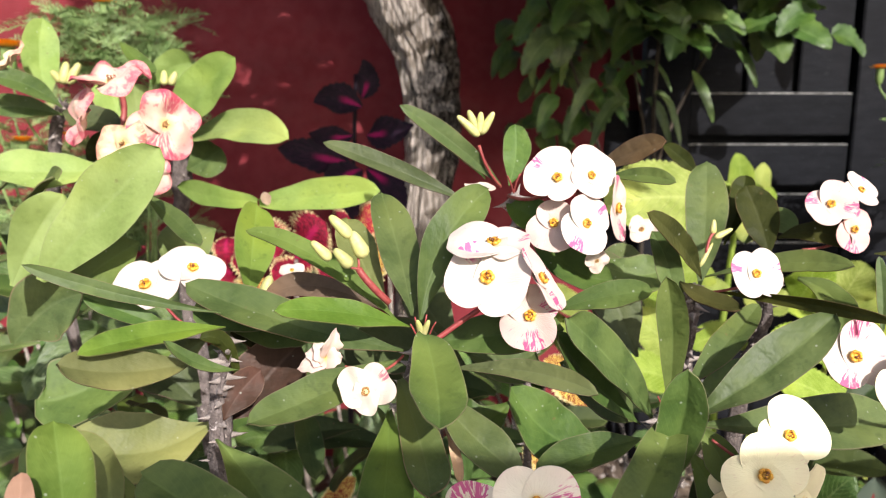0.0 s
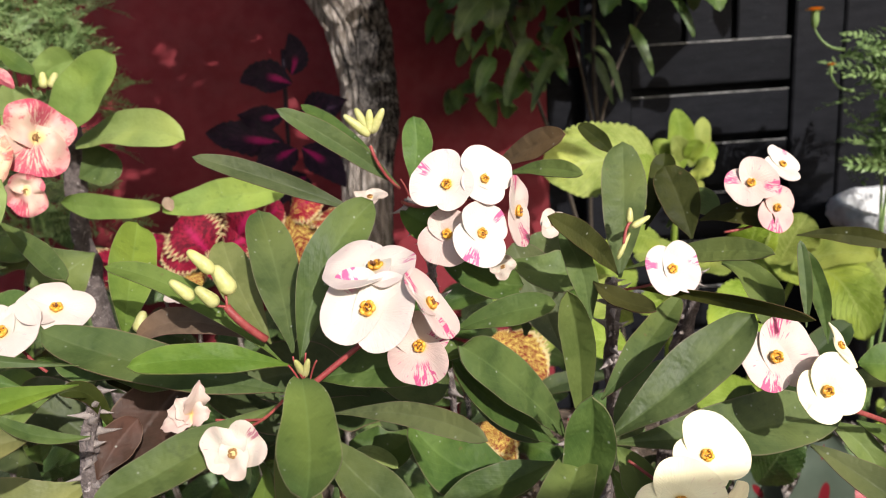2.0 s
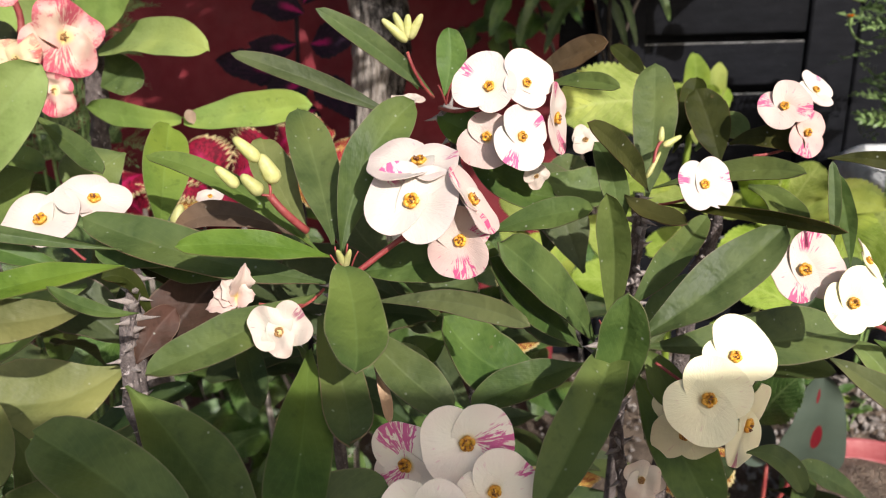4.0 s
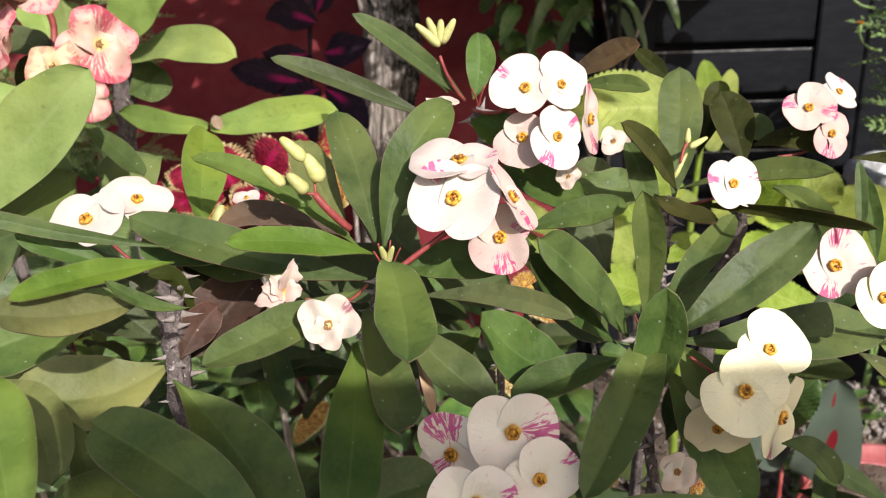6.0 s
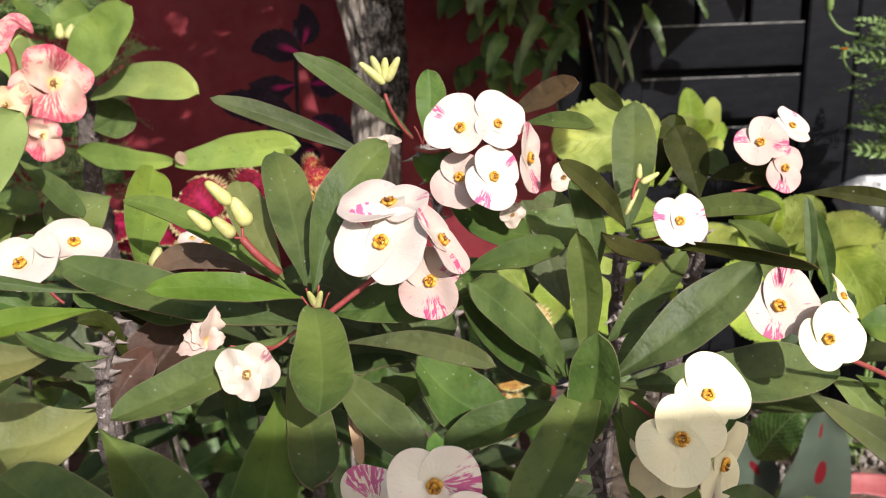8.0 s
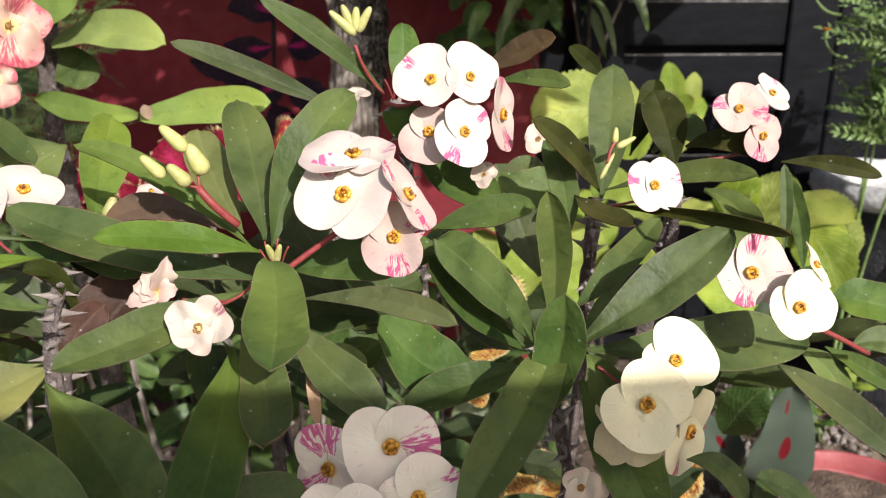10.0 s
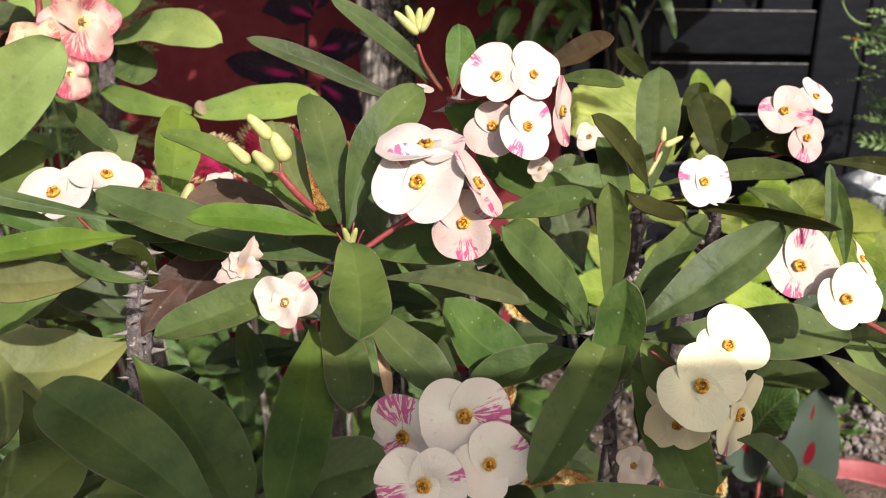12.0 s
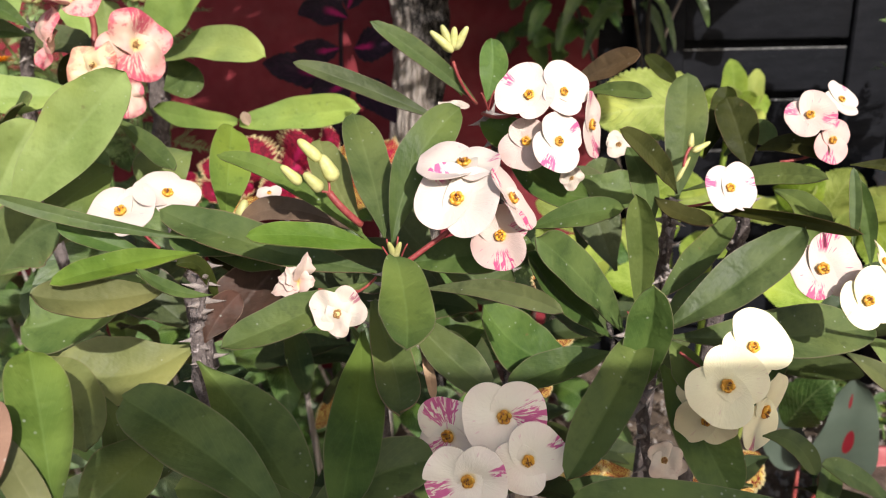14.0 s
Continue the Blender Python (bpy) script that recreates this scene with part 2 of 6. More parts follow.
def bark_material():
    """Black, cracked bark with exposed weathered wood where it has come away; the trunk's lit left side is painted in
    as paler wood.
    """
    m, tree, bsdf, add, put = shader("tree_bark")
    at = add("TexCoord").outputs["Object"]
    long = add("Mapping", Vector=at, Scale=(1.0, 1.0, 0.3)).outputs[0]
    crack = add("TexNoise", Vector=long, Scale=60.0, Detail=6.0, Roughness=0.7, Distortion=0.6).outputs[0]
    ridge = maths(add, "MULTIPLY", maths(add, "ABSOLUTE", maths(add, "SUBTRACT", crack, 0.5)), 5.0)
    grain = add("TexNoise", Vector=add("Mapping", Vector=at, Scale=(1.0, 1.0, 0.12)).outputs[0], Scale=170.0, Detail=4.0).outputs[0]
    flaky = add("TexNoise", Vector=at, Scale=130.0, Detail=5.0, Roughness=0.75).outputs[0]
    rind = blend(add, between(add, flaky, 0.35, 0.7), (0.045, 0.039, 0.036), (0.26, 0.23, 0.21))
    rind = blend(add, between(add, ridge, 0.06, 0.3), (0.006, 0.005, 0.005), rind)
    wood = blend(add, between(add, grain, 0.4, 0.62), (0.26, 0.215, 0.18), (0.66, 0.58, 0.52))
    patch = add("TexNoise", Vector=add("Mapping", Vector=at, Location=(0.4, 0.0, 0.1), Scale=(1.0, 1.0, 0.45)).outputs[0], Scale=9.0, Detail=5.0, Roughness=0.65).outputs[0]
    side = add("SeparateXYZ", Vector=at).outputs[0]
    bare_lit = between(add, maths(add, "SUBTRACT", patch, maths(add, "MULTIPLY", side, 2.9)), 0.44, 0.52)
    put(blend(add, bare_lit, rind, wood), bsdf.inputs["Base Color"])
    bsdf.inputs["Roughness"].default_value = 0.9
    bsdf.inputs["Specular IOR Level"].default_value = 0.2
    height = maths(add, "ADD", maths(add, "MULTIPLY", ridge, 0.7), maths(add, "ADD", maths(add, "MULTIPLY", flaky, 0.6), maths(add, "MULTIPLY", grain, 0.4)))
    put(add("Bump", Strength=1.0, Distance=0.012, Height=height).outputs[0], bsdf.inputs["Normal"])
    return m


bark = bark_material()
red_paint = plain_material("wall_red_paint", (0.13, 0.009, 0.014), (0.2, 0.016, 0.025), 3.5, 0.75, 0.25, 0.003)
black_paint = plain_material("gate_black_paint", (0.005, 0.0055, 0.007), (0.0095, 0.01, 0.0125), 14, 0.6, 0.35, 0.002, stretch=(1, 1, 4), spots=(0.014, 0.015, 0.017), gloss=0.05)
worn_edge = plain_material("gate_worn_edge", (0.05, 0.05, 0.05), (0.26, 0.26, 0.26), 40, 0.7)
soil = plain_material("soil_dry", (0.07, 0.05, 0.036), (0.2, 0.15, 0.11), 22, 0.95, 0.8, 0.02, spots=(0.26, 0.22, 0.18))
pebble = plain_material("pebble_grey", (0.12, 0.1, 0.09), (0.36, 0.32, 0.29), 30, 0.85)
black_plastic = plain_material("grow_bag_black_plastic", (0.012, 0.013, 0.016), (0.04, 0.042, 0.05), 22, 0.4, 0.9, 0.01)
white_plastic = plain_material("grow_bag_white_lining", (0.42, 0.43, 0.44), (0.74, 0.75, 0.76), 26, 0.4, 0.9, 0.01)
pot_pink = plain_material("pot_faded_red_plastic", (0.3, 0.05, 0.06), (0.42, 0.13, 0.13), 12, 0.55, 0.3)
twig = plain_material("twig_dark_brown", (0.02, 0.015, 0.01), (0.07, 0.055, 0.04), 40, 0.8)


def coleus_material(name, ground_col, streak_col, heart_col, share, heart_size=0.2, rim=(0.62, 0.52, 0.26), fine=1.4, heart_to=2.0):
    """Patterned coleus leaf: streaks along the side veins, a coloured heart and a cream scalloped edge."""
    m, tree, bsdf, add, put = shader(name)
    uv = add("UVMap")
    uv.uv_map = "blade"
    along, across = (lambda s: (s.outputs[0], s.outputs[1]))(add("SeparateXYZ", Vector=uv.outputs[0]))
    off = maths(add, "ABSOLUTE", maths(add, "SUBTRACT", across, 0.5))
    rnd = add("ObjectInfo").outputs["Random"]
    slant = maths(add, "SUBTRACT", maths(add, "MULTIPLY", along, 16.0), maths(add, "MULTIPLY", off, 12.0))
    where = add("CombineXYZ", X=slant, Y=maths(add, "MULTIPLY", off, 5.0), Z=maths(add, "MULTIPLY", rnd, 40.0)).outputs[0]
    n = add("TexNoise", Vector=where, Scale=fine, Detail=4.0, Roughness=0.65, Distortion=0.8).outputs[0]
    col = blend(add, between(add, n, share, share + 0.05), ground_col, streak_col)
    heart = between(add, maths(add, "ADD", off, maths(add, "MULTIPLY", n, 0.25)), heart_size, heart_size + 0.1, 1.0, 0.0)
    heart = maths(add, "MULTIPLY", heart, between(add, along, heart_to * 0.5, heart_to, 1.0, 0.0))
    col = blend(add, heart, col, heart_col)
    edge = maths(add, "ADD", off, maths(add, "MULTIPLY", maths(add, "SINE", maths(add, "MULTIPLY", along, 75.0)), 0.02))
    col = blend(add, between(add, edge, 0.42, 0.45), col, rim)
    put(col, bsdf.inputs["Base Color"])
    bsdf.inputs["Roughness"].default_value = 0.6
    bsdf.inputs["Specular IOR Level"].default_value = 0.2
    put(add("Bump", Strength=0.5, Distance=0.004, Height=n).outputs[0], bsdf.inputs["Normal"])
    sheer(tree, bsdf, add, col, 0.25)
    return m


def caladium_material():
    m, tree, bsdf, add, put = shader("caladium_grey_green")
    uv = add("UVMap")
    uv.uv_map = "blade"
    place = add("TexCoord").outputs["Object"]
    n = add("TexNoise", Vector=place, Scale=25.0, Detail=4.0).outputs[0]
    col = blend(add, n, (0.045, 0.066, 0.05), (0.09, 0.118, 0.09))
    for u, v, long in ((0.42, 0.56, 0.12), (0.8, 0.42, 0.07)):
        at = add("VectorMath", Vector=uv.outputs[0])
        at.operation = "SUBTRACT"
        at.inputs[1].default_value = (u, v, 0)
        far = add("VectorMath", Vector=add("Mapping", Vector=at.outputs[0], Scale=(1 / long, 1.5 / long, 1)).outputs[0])
        far.operation = "LENGTH"
        col = blend(add, between(add, far.outputs["Value"], 0.85, 1.0, 1.0, 0.0), col, (0.15, 0.005, 0.012))
    put(col, bsdf.inputs["Base Color"])
    bsdf.inputs["Roughness"].default_value = 0.5
    sheer(tree, bsdf, add, col, 0.2)
    return m


coleus_crimson = coleus_material("coleus_crimson", (0.3, 0.008, 0.035), (0.1, 0.005, 0.015), (0.4, 0.012, 0.085), 0.47, 0.13, heart_to=0.9)
coleus_mixed = coleus_material("coleus_red_and_yellow", (0.3, 0.012, 0.03), (0.66, 0.48, 0.12), (0.34, 0.01, 0.06), 0.55, 0.1)
coleus_yellow = coleus_material("coleus_yellow", (0.7, 0.56, 0.13), (0.2, 0.02, 0.015), (0.66, 0.5, 0.1), 0.455, 0.04, fine=3.0)
purple = coleus_material("coleus_purple", (0.014, 0.008, 0.016), (0.03, 0.012, 0.028), (0.34, 0.01, 0.11), 0.5, 0.17, (0.02, 0.012, 0.02), heart_to=0.5)
caladium_leaf = caladium_material()


# ---------------------------------------------------------------- builders
def thing(name, place, label, category, group="", kind=""):
    ob = new(name)
    ob.location = place
    ob.empty_display_size = 0.05
    return tagged(ob, label, category, group, kind)


def mesh(name, verts, faces, material, smooth=True, uvs=None):
    me = bpy.data.meshes.new(name)
    me.from_pydata([tuple(v) for v in verts], [], faces)
    if uvs is not None:
        layer = me.uv_layers.new(name="blade")
        idx = np.zeros(len(me.loops), int)
        me.loops.foreach_get("vertex_index", idx)
        layer.data.foreach_set("uv", np.array(uvs, np.float32)[idx].ravel())
    if smooth:
        me.polygons.foreach_set("use_smooth", np.ones(len(me.polygons), bool))
    me.materials.append(material)
    return me


def origin(ob):
    """Where a thing or a part of one stands in the world, before the scene is evaluated."""
    m = ob.matrix_basis.copy()
    while ob.parent:
        m = ob.parent.matrix_basis @ ob.matrix_parent_inverse @ m
        ob = ob.parent
    return m


def part(name, me, parent, place=(0, 0, 0), label=""):
    ob = new(name, me)
    ob.location = place
    if parent:
        ob.parent = parent
        ob.matrix_parent_inverse = origin(parent).inverted()
    return tagged(ob, label)


def blade(base, mid, tip, width, face, nu=14, nv=6, wide=0.62, fold=0.16, teeth=0, ragged=0.0, thick=0.0007, power=0.62, seed=0, curl=0.0, outline=None):
    """A leaf along a bent midrib, with two sides, a keel and a rim. Vertices are from its base."""
    b, m, t = Vector(base), Vector(mid), Vector(tip)
    c = 2 * m - (b + t) / 2
    rng = random.Random(seed)
    ph = rng.random() * 6
    up = Vector(face).normalized()
    p = math.log(0.5) / math.log(wide)
    top, low, uvs = [], [], []
    for i in range(nu + 1):
        u = i / nu
        spot = b * (1 - u) ** 2 + c * 2 * u * (1 - u) + t * u * u - b
        run = ((c - b) * (1 - u) + (t - c) * u).normalized()
        n = (up - run * up.dot(run)).normalized()
        side = run.cross(n)
        w = max(0.0, math.sin(math.pi * u ** p)) ** (power * 1.2 if u < wide else power * 0.8)
        if u < 0.25:
            w = max(w, 0.09 * (1 - u))
        if outline:
            w = outline(u)
        if teeth:
            w *= 1 + ragged * (0.5 - abs((u * teeth) % 1.0 - 0.5)) * 2
        for j in range(nv + 1):
            s = 2 * j / nv - 1
            if outline:
                s = math.copysign(abs(s) ** 1.7, s)
            half = width / 2 * w * (1 + 0.03 * math.sin(u * 13 + ph * 3 + (2.0 if s > 0 else 0)))
            wave = (0.06 * math.sin(u * 7 + ph + (2.2 if s > 0 else 0)) + 0.025 * math.sin(u * 17 + ph * 2 + (1.3 if s > 0 else 0))) * width * s * s
            lift = fold * abs(s) * half + wave - curl * half * s * s
            q = spot + side * s * half + n * lift
            top.append(q + n * thick / 2)
            low.append(q - n * thick / 2)
            uvs.append((u, s / 2 + 0.5))
    k, rows = nv + 1, len(top)
    faces = []
    for i in range(nu):
        for j in range(nv):
            a = i * k + j
            faces.append((a, a + 1, a + k + 1, a + k))
            faces.append((rows + a, rows + a + k, rows + a + k + 1, rows + a + 1))
    edge = [i * k + j for j in (0, nv) for i in range(nu + 1)]
    for h in (0, nu + 1):
        for i in range(nu):
            a = 2 * rows + 2 * (h + i)
            rim = (a, a + 2, a + 3, a + 1)
            faces.append(rim if h == 0 else rim[::-1])
    rims = [v for a in edge for v in (top[a], low[a])]
    return top + low + rims, faces, uvs + uvs + [uvs[a] for a in edge for _ in (0, 1)]


def tube(points, radii, sides=8, bump=0.0, seed=0, cap=True):
    pts = [Vector(p) for p in points]
    verts, faces = [], []
    ref = Vector((0.3, 0.5, 0.81))
    for i, p in enumerate(pts):
        run = (pts[min(i + 1, len(pts) - 1)] - pts[max(i - 1, 0)]).normalized()
        a = run.cross(ref).normalized()
        d = run.cross(a)
        for j in range(sides):
            g = 2 * math.pi * j / sides
            r = radii[i] * (1 + bump * noise.noise(p * 60 + Vector((math.cos(g), math.sin(g), seed)) * 1.7))
            verts.append(p + (a * math.cos(g) + d * math.sin(g)) * r)
    for i in range(len(pts) - 1):
        for j in range(sides):
            a, d = i * sides + j, i * sides + (j + 1) % sides
            faces.append((a, d, d + sides, a + sides))
    if cap:
        faces.append(tuple(range(sides))[::-1])
        faces.append(tuple(range(len(verts) - sides, len(verts))))
    return verts, faces


def bend(a, b, c, n):
    """Places on a smooth bow from a through b to c."""
    a, b, c = Vector(a), Vector(b), Vector(c)
    k = 2 * b - (a + c) / 2
    return [a * (1 - u) ** 2 + k * 2 * u * (1 - u) + c * u * u for u in (i / n for i in range(n + 1))]


def from_place(verts, place):
    o = Vector(place)
    return [Vector(v) - o for v in verts]


# ---------------------------------------------------------------- setting
def slab(name, low, high, material, label, category="wall", cut=0.0):
    bm = bmesh.new()
    bmesh.ops.create_cube(bm, size=1.0)
    mid = (Vector(low) + Vector(high)) / 2
    for v in bm.verts:
        v.co = Vector((v.co.x * (high[0] - low[0]), v.co.y * (high[1] - low[1]), v.co.z * (high[2] - low[2])))
    if cut:
        bmesh.ops.bevel(bm, geom=bm.edges[:], offset=cut, segments=2, affect="EDGES")
    me = bpy.data.meshes.new(name)
    bm.to_mesh(me)
    bm.free()
    me.materials.append(material)
    ob = new(name, me)
    ob.location = mid
    return tagged(ob, label, category, kind="structure") if label else ob


def ground():
    n, verts, faces = 60, [], []
    for i in range(n + 1):
        for j in range(n + 1):
            x, y = (i / n * 2 - 1), (j / n * 2 - 1)
            x, y = 60 * abs(x) ** 3 * (1 if x > 0 else -1), 60 * abs(y) ** 3 * (1 if y > 0 else -1)
            near = math.exp(-(x * x + y * y) / 30)
            verts.append((x, y, 0.03 * near * noise.noise(Vector((x * 2.5, y * 2.5, 0))) - 0.015))
    for i in range(n):
        for j in range(n):
            a = i * (n + 1) + j
            faces.append((a, a + n + 1, a + n + 2, a + 1))
    ob = new("ground", mesh("ground", verts, faces, soil))
    tagged(ob, "dry brown garden soil with grit", "ground", kind="structure")


ground()
WALL_Y = 1.88
slab("wall_back", (-4.0, WALL_Y, -0.05), (0.40, WALL_Y + 0.14, 2.6), red_paint, "dark red painted plaster garden wall")
slab("wall_return", (0.40, WALL_Y + 0.30, -0.05), (4.5, WALL_Y + 0.44, 2.6), red_paint, "dark red painted wall behind the gate")


def gate():
    g = thing("wooden_gate", (0.8, 1.87, 0.0), "black painted wooden gate with plank panels and worn edges", "gate")
    Y = 1.85

    def board(name, x0, x1, z0, z1, y0, y1, material=black_paint, cut=0.003, label=""):
        ob = slab(name, (x0, y0, z0), (x1, y1, z1), material, "", cut=cut)
        ob.parent = g
        ob.matrix_parent_inverse = origin(g).inverted()
        return tagged(ob, label)
    board("stile", 0.485, 0.595, 0.0, 1.75, Y - 0.02, Y + 0.03)
    board("stile", 0.992, 1.11, 0.0, 1.75, Y - 0.02, Y + 0.03)
    for x0, x1 in ((0.602, 0.722), (0.738, 0.846), (0.862, 0.984)):
        board("plank", x0, x1, 0.938, 1.70, Y + 0.004, Y + 0.022)
    # black sheets added behind planks and rails paint in the gaps' shade
    board("backing_board", 0.595, 0.992, 0.90, 1.70, Y + 0.026, Y + 0.036)
    z = 0.938
    for k in range(7):
        board("rail", 0.596, 0.991, z - 0.098, z, Y - 0.008, Y + 0.02)
        board("worn_lip", 0.598, 0.989, z + 0.0005, z + 0.004, Y - 0.0075, Y + 0.002, worn_edge, 0.001, "chipped grey edge")
        z -= 0.122
    for x0, x1 in ((1.125, 1.34), (1.355, 1.57), (1.585, 1.8)):
        board("plank", x0, x1, 0.0, 1.70, Y - 0.004, Y + 0.02)
    board("backing_board", 0.40, 1.8, 0.0, 0.90, Y + 0.04, Y + 0.05)
    board("backing_board", 1.115, 1.8, 0.90, 1.70, Y + 0.024, Y + 0.034)
    board("top_rail", 0.485, 1.11, 1.752, 1.82, Y - 0.02, Y + 0.03)


gate()


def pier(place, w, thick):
    """An unseen cement block, added on the sunny side to shade the shrub's lower front."""
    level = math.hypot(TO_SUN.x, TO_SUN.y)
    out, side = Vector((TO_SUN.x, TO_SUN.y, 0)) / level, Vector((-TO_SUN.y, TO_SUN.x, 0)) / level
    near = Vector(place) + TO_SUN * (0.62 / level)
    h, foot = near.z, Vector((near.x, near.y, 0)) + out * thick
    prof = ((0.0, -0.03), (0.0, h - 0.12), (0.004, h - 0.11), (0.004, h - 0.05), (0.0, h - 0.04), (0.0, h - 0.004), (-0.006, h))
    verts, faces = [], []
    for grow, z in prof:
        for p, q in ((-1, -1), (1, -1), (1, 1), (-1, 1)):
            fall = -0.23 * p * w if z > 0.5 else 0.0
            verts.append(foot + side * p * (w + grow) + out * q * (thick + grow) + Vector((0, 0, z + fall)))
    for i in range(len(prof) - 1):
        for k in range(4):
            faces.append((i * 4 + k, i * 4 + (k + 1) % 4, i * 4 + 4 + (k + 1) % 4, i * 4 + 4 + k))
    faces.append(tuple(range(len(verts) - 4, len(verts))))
    tagged(new("pier", mesh("pier", verts, faces, pebble, smooth=False)), "unseen grey cement block with a slanting top, added for shade", "pillar", kind="structure")


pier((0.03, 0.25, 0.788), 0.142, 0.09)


# ---------------------------------------------------------------- foreground plant
PLANT = thing("crown_of_thorns_plant", (0.06, 0.46, 0.0), "flowering thorny shrub with green leaves and cream pink flowers", "plant")
count = [0]


def leaf(base, mid, tip, width, face, material, taper=1.1, point=None, fold=0.34, **more):
    """A spurge leaf: narrow at its base, widest past the middle, with a blunt tip and a creased midrib."""
    count[0] += 1
    rng = random.Random(count[0])
    wide = rng.uniform(0.56, 0.66)
    blunt = point or rng.uniform(2.0, 2.6)
    nick = [(rng.uniform(0.3, 0.9), rng.uniform(0.01, 0.03)) for _ in range(2)]

    def outline(u):
        if u < wide:
            return max(0.07, math.sin(math.pi / 2 * (u + 0.02) / (wide + 0.02)) ** taper)
        w = max(0.0, 1 - ((u - wide) / (1 - wide)) ** blunt) ** 0.55
        return w * (1 - sum(d * math.exp(-((u - c) / 0.02) ** 2) for c, d in nick))
    verts, faces, uvs = blade(base, mid, tip, width, face, nu=24, nv=8, seed=count[0], fold=fold, outline=outline, **more)
    return part("leaf", mesh("leaf", verts, faces, material, uvs=uvs), PLANT, base)


def bract(size, wild, seed, slim=1.0, torn=0.0):
    """One rounded bract that springs from the eye of a flower and spreads to +x."""
    rng = random.Random(seed)
    ring, turns = 9, 36
    a, b, off = 0.322 * size, 0.43 * slim * size * rng.uniform(0.94, 1.04), 0.168 * size
    ph = rng.random() * 9
    top, uvs = [], []
    for i in range(ring + 1):
        q = i / ring
        for j in range(turns):
            g = 2 * math.pi * j / turns
            notch = 1 - 0.05 * math.exp(-((g if g < math.pi else g - 2 * math.pi) / 0.25) ** 2) * q
            notch *= 1 + 0.035 * q * noise.noise(Vector((math.cos(g) * 1.6 + ph, math.sin(g) * 1.6, seed)))
            notch *= 1 + torn * q * math.sin(3 * g + ph)
            x, y = off + a * q * math.cos(g) * notch, b * q * math.sin(g) * notch
            far = math.hypot(x, y) / (0.5 * size)
            z = size * (0.10 * far ** 1.2 - 0.04 * far ** 3) + 0.05 * y
            z += size * wild * noise.noise(Vector((x / size * 3 + ph, y / size * 3, seed)))
            top.append(Vector((x, y, z)))
            uvs.append((far, math.atan2(y, x)))
    n = len(top)
    low = [v - Vector((0, 0, 0.0004)) for v in top]
    faces = []
    for i in range(ring):
        for j in range(turns):
            p, r = i * turns + j, i * turns + (j + 1) % turns
            faces.append((p, p + turns, r + turns, r))
            faces.append((n + p, n + r, n + r + turns, n + p + turns))
    edge = [ring * turns + j for j in range(turns)]
    for j in range(turns):
        p, r = 2 * n + 2 * j, 2 * n + 2 * ((j + 1) % turns)
        faces.append((p, p + 1, r + 1, r))
    rims = [v for a in edge for v in (top[a], low[a])]
    return top + low + rims, faces, uvs + uvs + [uvs[a] for a in edge for _ in (0, 1)]


def eye_mesh(size, seed):
    """The small cup at the flower's heart with five nectar glands."""
    rng = random.Random(seed)
    verts, faces = [], []
    r = 0.064 * size

    def add(vs, fs):
        k = len(verts)
        verts.extend(vs)
        faces.extend(tuple(i + k for i in f) for f in fs)
    add(*tube([(0, 0, 0.0), (0, 0, 0.012 * size), (0, 0, 0.05 * size)], [r * 0.8, r, r * 0.85], 10))
    for k in range(5):
        g = 2 * math.pi * k / 5 + rng.random() * 0.3
        pts = [(math.cos(g + d) * r * q, math.sin(g + d) * r * q, h * size) for d, q, h in ((-0.62, 0.85, 0.05), (-0.3, 1.0, 0.06), (0.0, 1.05, 0.063), (0.3, 1.0, 0.06), (0.62, 0.85, 0.05))]
        add(*tube(pts, [r * 0.3, r * 0.36, r * 0.37, r * 0.36, r * 0.3], 7))
    return verts, faces


def stamens_mesh(size, seed):
    rng = random.Random(seed)
    verts, faces = [], []
    for k in range(7):
        g, q = rng.random() * 6.28, rng.random() * 0.045 * size
        x, y = math.cos(g) * q, math.sin(g) * q
        vs, fs = tube([(x, y, 0.045 * size), (x * 1.3, y * 1.3, 0.075 * size), (x * 1.4, y * 1.4, 0.1 * size)], [0.005 * size, 0.005 * size, 0.010 * size], 5)
        n = len(verts)
        verts += vs
        faces += [tuple(i + n for i in f) for f in fs]
    return verts, faces


def turned(centre, normal, axis):
    z = Vector(normal).normalized()
    x = Vector(axis)
    x = (x - z * x.dot(z)).normalized()
    y = z.cross(x)
    m = Matrix((x, y, z)).transposed().to_4x4()
    return Matrix.Translation(centre) @ m


